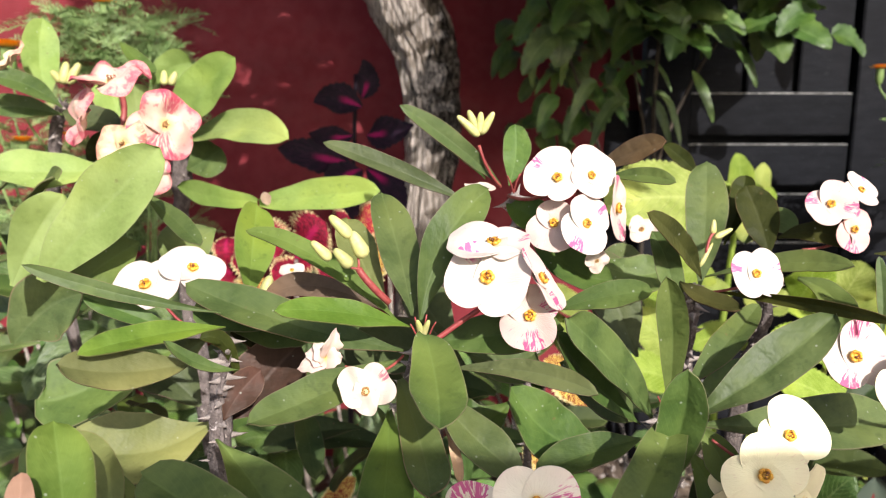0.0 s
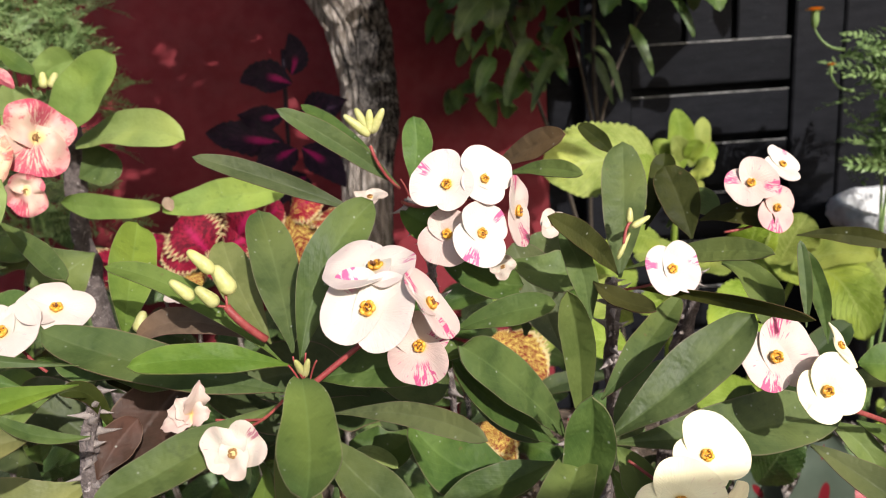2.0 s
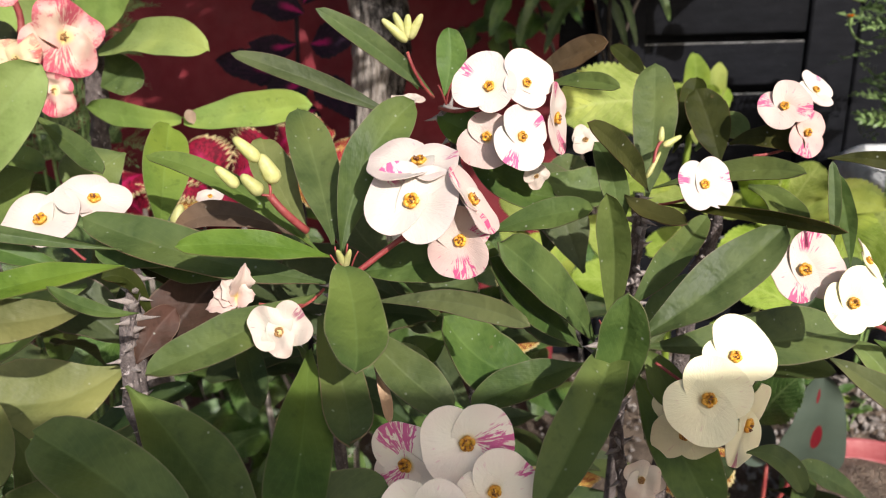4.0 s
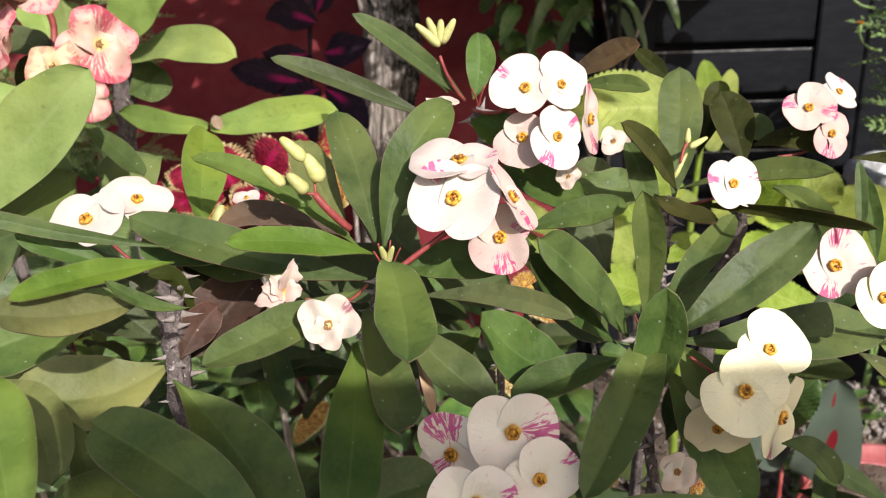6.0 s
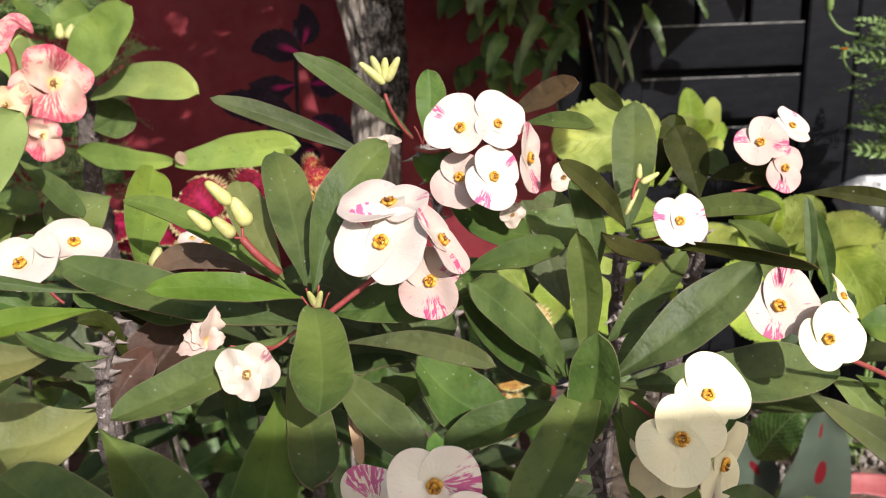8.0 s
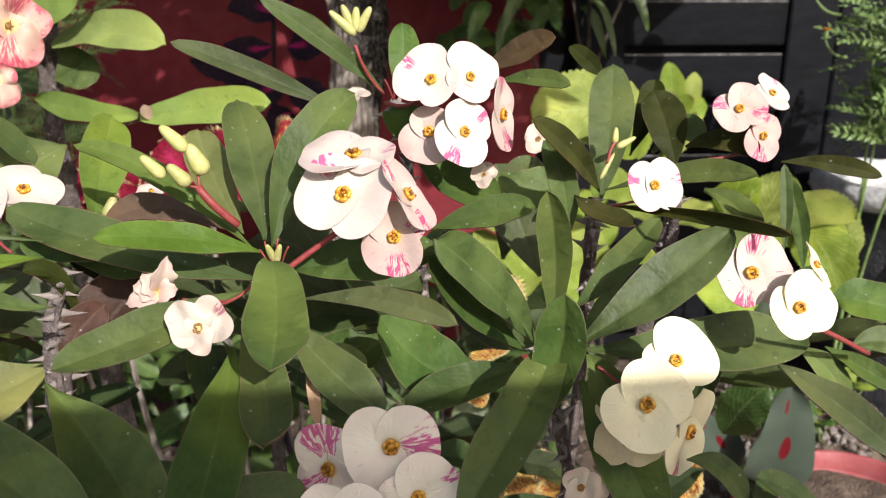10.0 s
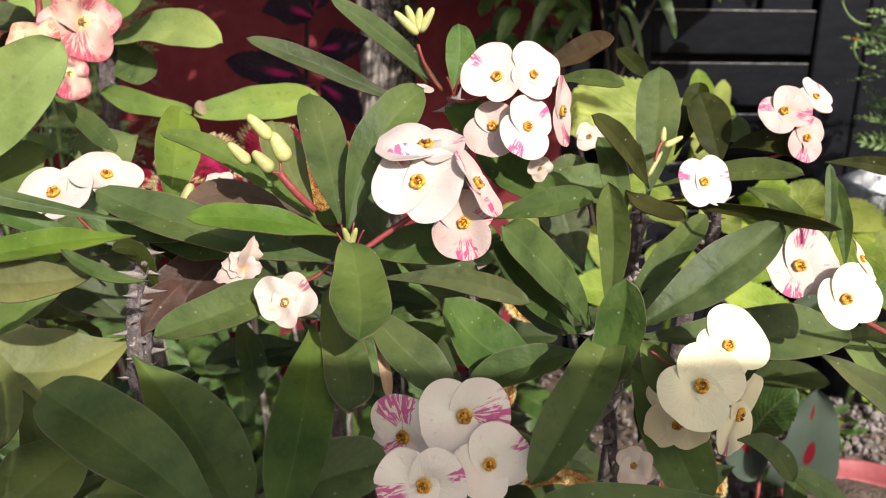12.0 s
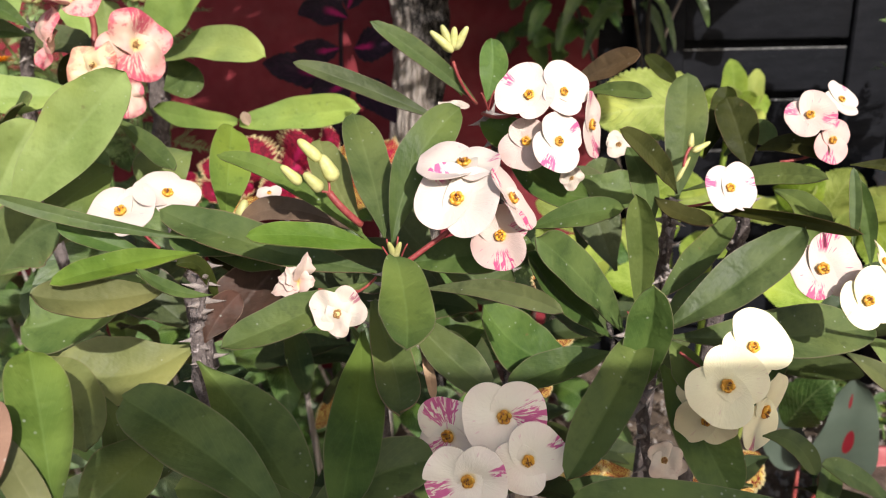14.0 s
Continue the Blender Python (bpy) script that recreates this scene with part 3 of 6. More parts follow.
def flower(centre, normal, axis, size, kind, grow=(1, 1), marks=()):
    """Two broad overlapping bracts round a ring of glands. marks: where each bract is streaked, and how strongly."""
    count[0] += 1
    seed = count[0]
    m = turned(centre, normal, axis)
    wild = {"wilted": 0.15, "rose": 0.26, "peach": 0.24}.get(kind, 0.05)
    tone = {"white": "white bracts with a yellow eye", "splashed": "white bracts splashed with pink", "blush": "blush pink bracts", "cream": "cream bracts", "magenta": "cream bracts streaked with magenta",
            "pink": "pink bracts with darker streaks", "rose": "rose pink ageing bracts", "peach": "peach ageing bracts", "wilted": "small wilting whitish bracts"}[kind]
    verts, faces = eye_mesh(size * (0.6 if kind in ("rose", "peach") else 1), seed)
    old = kind in ("rose", "peach", "wilted")
    heart = part("flower", mesh("flower", [m @ Vector(v) - m.translation for v in verts], faces, eye_old if old else eye_yellow), PLANT, m.translation, tone)
    lobes = 3 if kind == "wilted" else 2
    for k in range(lobes):
        scale = grow[k] if k < len(grow) else 1
        aim, strength = marks[k] if k < len(marks) else (0, 0)
        verts, faces, uvs = bract(size * scale, wild, seed * 2 + k, 1.0 if lobes == 2 else 0.78, 0.12 if lobes == 3 else 0.0)
        spin = m @ Matrix.Translation((0, 0, 0.004 * size * k)) @ Matrix.Rotation(2 * math.pi * k / lobes, 4, "Z")
        me = mesh("bract", [spin @ v - m.translation for v in verts], faces, PETALS[kind], uvs=uvs)
        streak = me.uv_layers.new(name="streak")
        streak.data.foreach_set("uv", np.tile(np.array((aim, strength), np.float32), len(me.loops)))
        part("bract", me, heart, m.translation)
    verts, faces = stamens_mesh(size, seed)
    part("stamen_tuft", mesh("stamen_tuft", [m @ Vector(v) - m.translation for v in verts], faces, eye_brown), heart, m.translation)


def dried_flower(centre, size):
    """A withered flower: a few crumpled, twisted bracts."""
    rng = random.Random(5)
    c = Vector(centre)
    for g, reach in ((1.2, 0.9), (2.1, 0.5), (3.5, 0.75), (2.8, 0.5), (0.1, 0.45)):
        k = int(g * 10)
        out = Vector((math.cos(g) * reach, -0.12, math.sin(g) * reach)) * size
        verts, faces, uvs = blade(c, c + out * 0.5 + Vector((0.05, -0.16, 0.05)) * size, c + out, size * 0.5, (math.sin(g), -0.9, rng.uniform(-0.4, 0.6)), nu=12, nv=8, wide=0.35, power=1.25, fold=0.55, teeth=3, ragged=0.4, seed=k, curl=0.3)
        part("withered_bract", mesh("withered_bract", verts, faces, PETALS["withered"], uvs=uvs), PLANT, c, "dry curled pinkish bract")


def stalk(a, b, c, r):
    pts = bend(a, b, c, 8)
    verts, faces = tube(pts, [r * 0.72] * 9, 8, 0.1)
    part("flower_stalk", mesh("flower_stalk", from_place(verts, a), faces, stalk_red), PLANT, a)


def bud(a, b, width):
    a, b = Vector(a), Vector(b)
    prof = ((0.0, 0.35), (0.1, 0.75), (0.25, 0.92), (0.45, 0.84), (0.65, 0.74), (0.84, 0.6), (0.95, 0.42), (1.0, 0.22))
    verts, faces = tube([a + (b - a) * u for u, _ in prof], [width / 2 * q for _, q in prof], 9, 0.12)
    part("bud", mesh("bud", from_place(verts, a), faces, bud_green), PLANT, a)


THORN = None


def stem(a, b, c, r0, r1):
    """A knobbly stem from a leaf tuft down to the soil, set with thorns along its upper length."""
    global THORN
    count[0] += 1
    rng = random.Random(count[0])
    a, b, c = Vector(a), Vector(b), Vector(c)
    foot = Vector((0.06 + (c.x - 0.06) * 0.55, 0.46 + (c.y - 0.46) * 0.55, -0.02))
    pts = bend(a, b, c, 16)
    pts += bend(c, (c + foot) / 2 + (c - b) * 0.3, foot, 8)[1:]
    n = len(pts)
    radii = [(r0 + (r1 - r0) * min(1, i / 16) + 0.001 * max(0, i - 16) / 8) * 0.62 for i in range(n)]
    verts, faces = tube(pts, radii, 20, 0.95, count[0])
    ob = part("stem", mesh("stem", from_place(verts, a), faces, stem_grey), PLANT, a, "grey thorny woody stem")
    if THORN is None:
        v, f = tube([(0, 0, 0), (0, 0, 0.35), (0.05, 0, 0.7), (0.12, 0, 1.0)], [0.3, 0.15, 0.06, 0.008], 6)
        THORN = mesh("thorn", v, f, thorn_dark)
    for i in range(38):
        u = (i + rng.random() * 0.6) / 38 * 15.5
        k = int(u)
        p = pts[k].lerp(pts[k + 1], u - k)
        run = (pts[k + 1] - pts[k]).normalized()
        g = i * 2.4
        s = run.cross(Vector((0.3, 0.5, 0.81))).normalized()
        d = (s * math.cos(g) + run.cross(s) * math.sin(g) - run * rng.uniform(-0.3, 0.3)).normalized()
        th = part("thorn", THORN, ob, (0, 0, 0))
        size = rng.uniform(0.004, 0.0125)
        th.matrix_basis = Matrix.Translation(p) @ d.to_track_quat("Z", "X").to_matrix().to_4x4() @ Matrix.Diagonal((size, size, size, 1))


stem((-0.012, 0.314, 0.798), (-0.018, 0.331, 0.757), (-0.022, 0.358, 0.709), 0.0032, 0.0040)
stem((0.098, 0.318, 0.765), (0.112, 0.343, 0.712), (0.128, 0.366, 0.652), 0.0038, 0.0049)
stem((0.141, 0.411, 0.803), (0.144, 0.422, 0.770), (0.151, 0.447, 0.716), 0.0048, 0.0054)
stem((0.195, 0.439, 0.798), (0.195, 0.442, 0.773), (0.192, 0.458, 0.725), 0.0060, 0.0066)
stem((0.037, 0.400, 0.855), (0.051, 0.460, 0.779), (0.060, 0.491, 0.642), 0.0027, 0.0034)
stem((-0.102, 0.345, 0.792), (-0.106, 0.335, 0.757), (-0.098, 0.326, 0.705), 0.0040, 0.0085)
stem((-0.216, 0.641, 0.903), (-0.231, 0.659, 0.834), (-0.240, 0.681, 0.731), 0.0110, 0.0130)
stem((-0.305, 0.611, 0.902), (-0.320, 0.627, 0.880), (-0.346, 0.651, 0.790), 0.0066, 0.0075)
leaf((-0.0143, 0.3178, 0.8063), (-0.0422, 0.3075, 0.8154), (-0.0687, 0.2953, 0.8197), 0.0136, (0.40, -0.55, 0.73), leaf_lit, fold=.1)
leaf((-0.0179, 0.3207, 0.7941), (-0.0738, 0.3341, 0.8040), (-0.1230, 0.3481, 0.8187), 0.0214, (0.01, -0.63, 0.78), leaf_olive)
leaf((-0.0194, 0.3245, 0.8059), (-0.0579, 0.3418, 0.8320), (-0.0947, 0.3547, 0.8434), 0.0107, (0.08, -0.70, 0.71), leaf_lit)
leaf((-0.0138, 0.3208, 0.8106), (-0.0210, 0.3488, 0.8335), (-0.0315, 0.3778, 0.8592), 0.0201, (0.10, -0.63, 0.77), leaf_green)
leaf((-0.0261, 0.3414, 0.8074), (-0.0404, 0.3588, 0.8290), (-0.0484, 0.3742, 0.8461), 0.0177, (0.08, -0.73, 0.68), leaf_khaki)
leaf((-0.0103, 0.3168, 0.8084), (0.0009, 0.3378, 0.8412), (0.0216, 0.3560, 0.8628), 0.0207, (0.22, -0.85, 0.48), leaf_green, fold=.3)
leaf((-0.0073, 0.2956, 0.8091), (-0.0026, 0.2680, 0.7987), (-0.0014, 0.2419, 0.7918), 0.0209, (0.06, -0.26, 0.96), leaf_green, taper=0.45)
leaf((-0.0190, 0.3061, 0.7955), (-0.0471, 0.2804, 0.7899), (-0.0710, 0.2554, 0.7880), 0.0163, (0.37, -0.50, 0.78), leaf_green)
leaf((0.0036, 0.2939, 0.7953), (0.0324, 0.2763, 0.8005), (0.0560, 0.2562, 0.7991), 0.0091, (-0.48, -0.64, 0.60), leaf_olive)
leaf((-0.0182, 0.2986, 0.7887), (-0.0078, 0.2663, 0.7720), (-0.0045, 0.2394, 0.7676), 0.0171, (0.05, -0.34, 0.94), leaf_olive, taper=0.7)
leaf((-0.0070, 0.3075, 0.7848), (0.0119, 0.2926, 0.7670), (0.0317, 0.2809, 0.7547), 0.0181, (0.08, -0.70, 0.71), leaf_green)
leaf((-0.008, 0.326, 0.796), (0.021, 0.324, 0.800), (0.054, 0.321, 0.804), 0.0204, (-0.15, -0.77, 0.62), leaf_green)
leaf((-0.028, 0.346, 0.806), (-0.063, 0.355, 0.816), (-0.088, 0.360, 0.808), 0.0119, (-0.17, -0.83, 0.53), leaf_bronze)
leaf((0.0519, 0.3375, 0.8080), (0.0737, 0.3319, 0.8160), (0.0935, 0.3243, 0.8206), 0.0134, (-0.37, -0.74, 0.56), leaf_green)
leaf((0.0999, 0.3143, 0.7683), (0.1000, 0.3132, 0.8008), (0.0952, 0.3112, 0.8304), 0.0132, (-0.16, -0.99, -0.04), leaf_lit, fold=0.55)
leaf((0.0967, 0.3251, 0.7606), (0.0742, 0.3153, 0.7907), (0.0518, 0.3032, 0.8144), 0.0202, (0.63, -0.76, 0.18), leaf_green)
leaf((0.0926, 0.3303, 0.7552), (0.0670, 0.3208, 0.7800), (0.0488, 0.3114, 0.8052), 0.0155, (0.64, -0.73, 0.24), leaf_green)
leaf((0.1078, 0.3074, 0.7675), (0.1421, 0.3144, 0.7862), (0.1753, 0.3228, 0.8103), 0.0224, (-0.28, -0.69, 0.67), leaf_green)
leaf((0.1142, 0.3129, 0.7628), (0.1734, 0.3295, 0.7541), (0.2288, 0.3482, 0.7504), 0.0273, (0.23, -0.58, 0.78), leaf_green)
leaf((0.0990, 0.3006, 0.7714), (0.0779, 0.2620, 0.7613), (0.0547, 0.2310, 0.7446), 0.0190, (0.07, -0.44, 0.89), leaf_green, taper=0.4, fold=0.5)
leaf((0.0889, 0.2902, 0.7429), (0.0966, 0.2865, 0.7730), (0.0967, 0.2811, 0.7992), 0.0188, (-0.42, -0.85, -0.31), leaf_green, taper=0.8, fold=0.5)
leaf((0.0906, 0.3191, 0.7530), (0.0647, 0.3046, 0.7529), (0.0389, 0.2902, 0.7511), 0.0175, (0.17, -0.45, 0.88), leaf_green)
leaf((0.082, 0.328, 0.744), (0.052, 0.321, 0.752), (0.030, 0.319, 0.778), 0.0286, (0.46, -0.73, 0.51), leaf_green)
leaf((0.1131, 0.3300, 0.7744), (0.1406, 0.3604, 0.7830), (0.1706, 0.3918, 0.7967), 0.0149, (0.15, -0.51, 0.85), leaf_olive)
leaf((0.1482, 0.4208, 0.8008), (0.1577, 0.4456, 0.8345), (0.1652, 0.4719, 0.8684), 0.0254, (-0.14, -0.77, 0.62), leaf_green, fold=.2)
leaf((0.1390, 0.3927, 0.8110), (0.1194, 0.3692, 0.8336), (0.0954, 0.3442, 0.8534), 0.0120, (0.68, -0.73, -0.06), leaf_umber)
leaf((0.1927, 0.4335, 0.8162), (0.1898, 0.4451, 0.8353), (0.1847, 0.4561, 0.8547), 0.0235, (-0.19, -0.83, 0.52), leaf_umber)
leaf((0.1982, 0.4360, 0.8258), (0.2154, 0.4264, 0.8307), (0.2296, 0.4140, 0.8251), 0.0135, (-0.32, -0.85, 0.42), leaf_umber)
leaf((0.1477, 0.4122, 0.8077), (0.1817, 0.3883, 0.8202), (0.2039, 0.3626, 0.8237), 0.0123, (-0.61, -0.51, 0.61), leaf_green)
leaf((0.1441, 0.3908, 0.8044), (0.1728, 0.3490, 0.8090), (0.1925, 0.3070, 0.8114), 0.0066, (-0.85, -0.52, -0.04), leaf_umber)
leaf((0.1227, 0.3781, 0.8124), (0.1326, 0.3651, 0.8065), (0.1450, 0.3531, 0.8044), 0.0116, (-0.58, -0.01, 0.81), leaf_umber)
leaf((0.2173, 0.3564, 0.7891), (0.2191, 0.3621, 0.8081), (0.2188, 0.3684, 0.8282), 0.0059, (-0.35, -0.89, 0.29), leaf_olive)
leaf((0.237, 0.371, 0.774), (0.233, 0.374, 0.799), (0.225, 0.376, 0.821), 0.0090, (-0.27, -0.96, 0.04), leaf_green)
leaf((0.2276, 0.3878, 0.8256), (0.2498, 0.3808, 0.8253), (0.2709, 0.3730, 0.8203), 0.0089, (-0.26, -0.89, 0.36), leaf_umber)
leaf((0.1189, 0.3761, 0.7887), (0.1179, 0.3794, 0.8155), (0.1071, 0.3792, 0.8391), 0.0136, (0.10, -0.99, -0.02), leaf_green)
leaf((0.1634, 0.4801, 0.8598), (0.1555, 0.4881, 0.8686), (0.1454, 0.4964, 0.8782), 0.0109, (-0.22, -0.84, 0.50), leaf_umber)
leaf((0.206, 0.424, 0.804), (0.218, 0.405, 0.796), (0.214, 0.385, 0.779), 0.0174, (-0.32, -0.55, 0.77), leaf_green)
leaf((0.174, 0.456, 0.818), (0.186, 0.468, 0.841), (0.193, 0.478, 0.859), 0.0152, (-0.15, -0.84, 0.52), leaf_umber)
leaf((0.183, 0.446, 0.821), (0.199, 0.444, 0.834), (0.207, 0.437, 0.828), 0.0158, (-0.43, -0.74, 0.51), leaf_green)
leaf((0.0329, 0.4268, 0.8582), (0.0074, 0.4169, 0.8808), (-0.0230, 0.4065, 0.9028), 0.0117, (0.45, -0.88, 0.17), leaf_olive, fold=.4)
leaf((0.0256, 0.4561, 0.8588), (0.0057, 0.4772, 0.8788), (-0.0226, 0.4993, 0.9007), 0.0110, (-0.04, -0.73, 0.68), leaf_green)
leaf((0.0149, 0.3896, 0.8519), (-0.0251, 0.3936, 0.8694), (-0.0630, 0.3969, 0.8835), 0.0110, (0.12, -0.85, 0.51), leaf_olive, fold=.4)
leaf((0.0398, 0.4519, 0.8553), (0.0440, 0.4570, 0.8731), (0.0439, 0.4626, 0.8915), 0.0168, (0.08, -0.96, 0.28), leaf_green)
leaf((0.0799, 0.3911, 0.8692), (0.0946, 0.3786, 0.8788), (0.1077, 0.3642, 0.8854), 0.0128, (-0.69, -0.68, 0.27), leaf_bronze)
leaf((0.0870, 0.4102, 0.8629), (0.1051, 0.3996, 0.8657), (0.1210, 0.3880, 0.8632), 0.0088, (-0.44, -0.71, 0.55), leaf_green)
leaf((0.034, 0.389, 0.852), (0.043, 0.377, 0.848), (0.057, 0.364, 0.844), 0.0184, (-0.39, -0.61, 0.69), leaf_green)
leaf((0.044, 0.407, 0.846), (0.066, 0.393, 0.819), (0.090, 0.384, 0.812), 0.0217, (0.01, -0.83, 0.56), leaf_green)
leaf((0.085, 0.418, 0.817), (0.109, 0.414, 0.808), (0.127, 0.415, 0.814), 0.0234, (-0.01, -0.81, 0.59), leaf_green)
leaf((-0.2149, 0.6082, 0.8903), (-0.1909, 0.6037, 0.9144), (-0.1615, 0.5977, 0.9407), 0.0369, (0.05, -0.92, 0.30), leaf_pale, taper=0.7)
leaf((-0.2110, 0.6260, 0.8757), (-0.1666, 0.6182, 0.8860), (-0.1244, 0.6069, 0.8772), 0.0306, (-0.17, -0.82, 0.54), leaf_pale, taper=0.7)
leaf((-0.256, 0.675, 0.922), (-0.241, 0.678, 0.936), (-0.221, 0.679, 0.941), 0.0280, (0.08, -1.00, 0.03), leaf_pale)
leaf((-0.1938, 0.3515, 0.8193), (-0.1667, 0.3621, 0.8514), (-0.1400, 0.3727, 0.8819), 0.0333, (0.27, -0.90, 0.32), leaf_pale, fold=.3, taper=0.8, point=1.8)
leaf((-0.1568, 0.6367, 0.8221), (-0.1029, 0.6183, 0.8304), (-0.0509, 0.5987, 0.8367), 0.0275, (-0.37, -0.86, 0.35), leaf_pale, taper=0.5)
leaf((-0.1596, 0.6377, 0.8229), (-0.1811, 0.5928, 0.8319), (-0.1955, 0.5491, 0.8452), 0.0187, (0.88, -0.39, 0.27), leaf_pale, taper=0.5)
leaf((-0.315, 0.611, 0.905), (-0.323, 0.617, 0.938), (-0.321, 0.624, 0.973), 0.0283, (0.57, -0.80, 0.19), leaf_pale)
leaf((-0.295, 0.590, 0.902), (-0.313, 0.578, 0.918), (-0.334, 0.564, 0.925), 0.0165, (0.64, -0.71, 0.28), leaf_green)
leaf((-0.219, 0.642, 0.850), (-0.203, 0.643, 0.858), (-0.190, 0.645, 0.868), 0.0344, (0.05, -0.99, 0.11), leaf_green)
leaf((-0.225, 0.521, 0.860), (-0.262, 0.501, 0.859), (-0.295, 0.481, 0.863), 0.0286, (0.41, -0.66, 0.63), leaf_pale)
leaf((-0.305, 0.609, 0.896), (-0.331, 0.600, 0.902), (-0.357, 0.590, 0.902), 0.0192, (0.37, -0.85, 0.38), leaf_green)
leaf((-0.1750, 0.4295, 0.8551), (-0.1499, 0.4114, 0.8408), (-0.1297, 0.3931, 0.8288), 0.0116, (-0.00, -0.56, 0.83), leaf_green)
leaf((-0.242, 0.409, 0.803), (-0.233, 0.422, 0.829), (-0.221, 0.434, 0.852), 0.0305, (0.53, -0.82, 0.20), leaf_pale)
leaf((-0.284, 0.667, 0.878), (-0.291, 0.677, 0.903), (-0.301, 0.686, 0.925), 0.0382, (0.43, -0.78, 0.47), leaf_pale)
leaf((-0.266, 0.667, 0.878), (-0.273, 0.677, 0.905), (-0.278, 0.686, 0.924), 0.0279, (0.44, -0.79, 0.43), leaf_pale)
leaf((-0.295, 0.590, 0.898), (-0.271, 0.583, 0.892), (-0.245, 0.577, 0.888), 0.0254, (-0.05, -0.76, 0.65), leaf_olive)
leaf((-0.259, 0.551, 0.857), (-0.255, 0.559, 0.869), (-0.247, 0.566, 0.884), 0.0210, (0.52, -0.82, 0.23), leaf_umber)
leaf((-0.286, 0.682, 0.961), (-0.267, 0.669, 0.944), (-0.246, 0.657, 0.931), 0.0140, (0.08, -0.69, 0.72), leaf_green)
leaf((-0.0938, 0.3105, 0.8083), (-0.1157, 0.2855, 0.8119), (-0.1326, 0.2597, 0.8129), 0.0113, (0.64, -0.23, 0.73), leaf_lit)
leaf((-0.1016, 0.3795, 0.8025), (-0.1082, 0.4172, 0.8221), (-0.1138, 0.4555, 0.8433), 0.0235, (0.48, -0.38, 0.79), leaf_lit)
leaf((-0.100, 0.327, 0.810), (-0.141, 0.315, 0.822), (-0.175, 0.304, 0.837), 0.0069, (0.37, -0.89, 0.28), leaf_olive)
leaf((-0.122, 0.325, 0.803), (-0.140, 0.322, 0.811), (-0.158, 0.319, 0.820), 0.0107, (0.38, -0.73, 0.57), leaf_green)
leaf((-0.1038, 0.2889, 0.7990), (-0.1237, 0.2719, 0.8018), (-0.1401, 0.2586, 0.8095), 0.0171, (0.47, -0.56, 0.69), leaf_khaki, taper=0.6)
leaf((-0.0836, 0.2910, 0.7960), (-0.0964, 0.2823, 0.8016), (-0.1071, 0.2754, 0.8132), 0.0054, (0.59, -0.62, 0.51), leaf_green)
leaf((-0.112, 0.345, 0.750), (-0.145, 0.334, 0.739), (-0.179, 0.329, 0.748), 0.0376, (0.14, -0.67, 0.73), leaf_khaki)
leaf((-0.163, 0.283, 0.771), (-0.137, 0.266, 0.767), (-0.123, 0.246, 0.751), 0.0216, (0.13, -0.35, 0.93), leaf_khaki)
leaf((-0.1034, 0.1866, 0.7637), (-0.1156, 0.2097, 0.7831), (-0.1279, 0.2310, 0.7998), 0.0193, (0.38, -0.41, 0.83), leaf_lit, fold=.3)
leaf((-0.0396, 0.2117, 0.7417), (-0.0744, 0.2363, 0.7556), (-0.1127, 0.2602, 0.7654), 0.0269, (0.00, -0.40, 0.91), leaf_green)
leaf((-0.1343, 0.2796, 0.7606), (-0.1246, 0.2742, 0.7413), (-0.1279, 0.2688, 0.7234), 0.0122, (0.52, -0.79, 0.33), leaf_green)
leaf((-0.100, 0.310, 0.757), (-0.070, 0.283, 0.737), (-0.047, 0.256, 0.717), 0.0299, (0.15, -0.48, 0.86), leaf_green)
leaf((-0.022, 0.286, 0.780), (-0.021, 0.244, 0.764), (-0.023, 0.204, 0.752), 0.0209, (0.28, -0.31, 0.91), leaf_green)
leaf((-0.103, 0.331, 0.757), (-0.098, 0.341, 0.766), (-0.089, 0.349, 0.775), 0.0166, (0.38, -0.78, 0.49), leaf_red)
leaf((-0.106, 0.350, 0.749), (-0.091, 0.360, 0.765), (-0.074, 0.370, 0.782), 0.0335, (0.19, -0.90, 0.39), leaf_red)
leaf((-0.103, 0.273, 0.739), (-0.115, 0.261, 0.733), (-0.129, 0.248, 0.723), 0.0264, (0.31, -0.70, 0.64), leaf_green)
leaf((-0.107, 0.363, 0.791), (-0.085, 0.368, 0.792), (-0.065, 0.372, 0.788), 0.0276, (0.23, -0.79, 0.57), leaf_green)
leaf((-0.040, 0.229, 0.730), (-0.017, 0.238, 0.742), (0.008, 0.244, 0.746), 0.0228, (-0.04, -0.66, 0.75), leaf_green)
leaf((-0.073, 0.354, 0.796), (-0.098, 0.355, 0.800), (-0.123, 0.356, 0.803), 0.0214, (0.05, -0.74, 0.67), leaf_green)
leaf((-0.140, 0.380, 0.777), (-0.184, 0.363, 0.759), (-0.202, 0.353, 0.758), 0.0374, (0.17, -0.80, 0.57), leaf_green)
leaf((-0.163, 0.396, 0.830), (-0.174, 0.383, 0.823), (-0.186, 0.369, 0.812), 0.0271, (0.47, -0.74, 0.48), leaf_green)
leaf((-0.141, 0.458, 0.828), (-0.154, 0.445, 0.820), (-0.164, 0.432, 0.813), 0.0314, (0.46, -0.73, 0.51), leaf_green)
leaf((0.1442, 0.2745, 0.7342), (0.1561, 0.2712, 0.7322), (0.1633, 0.2650, 0.7212), 0.0099, (0.01, -0.79, 0.61), leaf_green)
leaf((0.1175, 0.3303, 0.7401), (0.1319, 0.3169, 0.7144), (0.1461, 0.3017, 0.6850), 0.0281, (0.02, -0.89, 0.46), leaf_green)
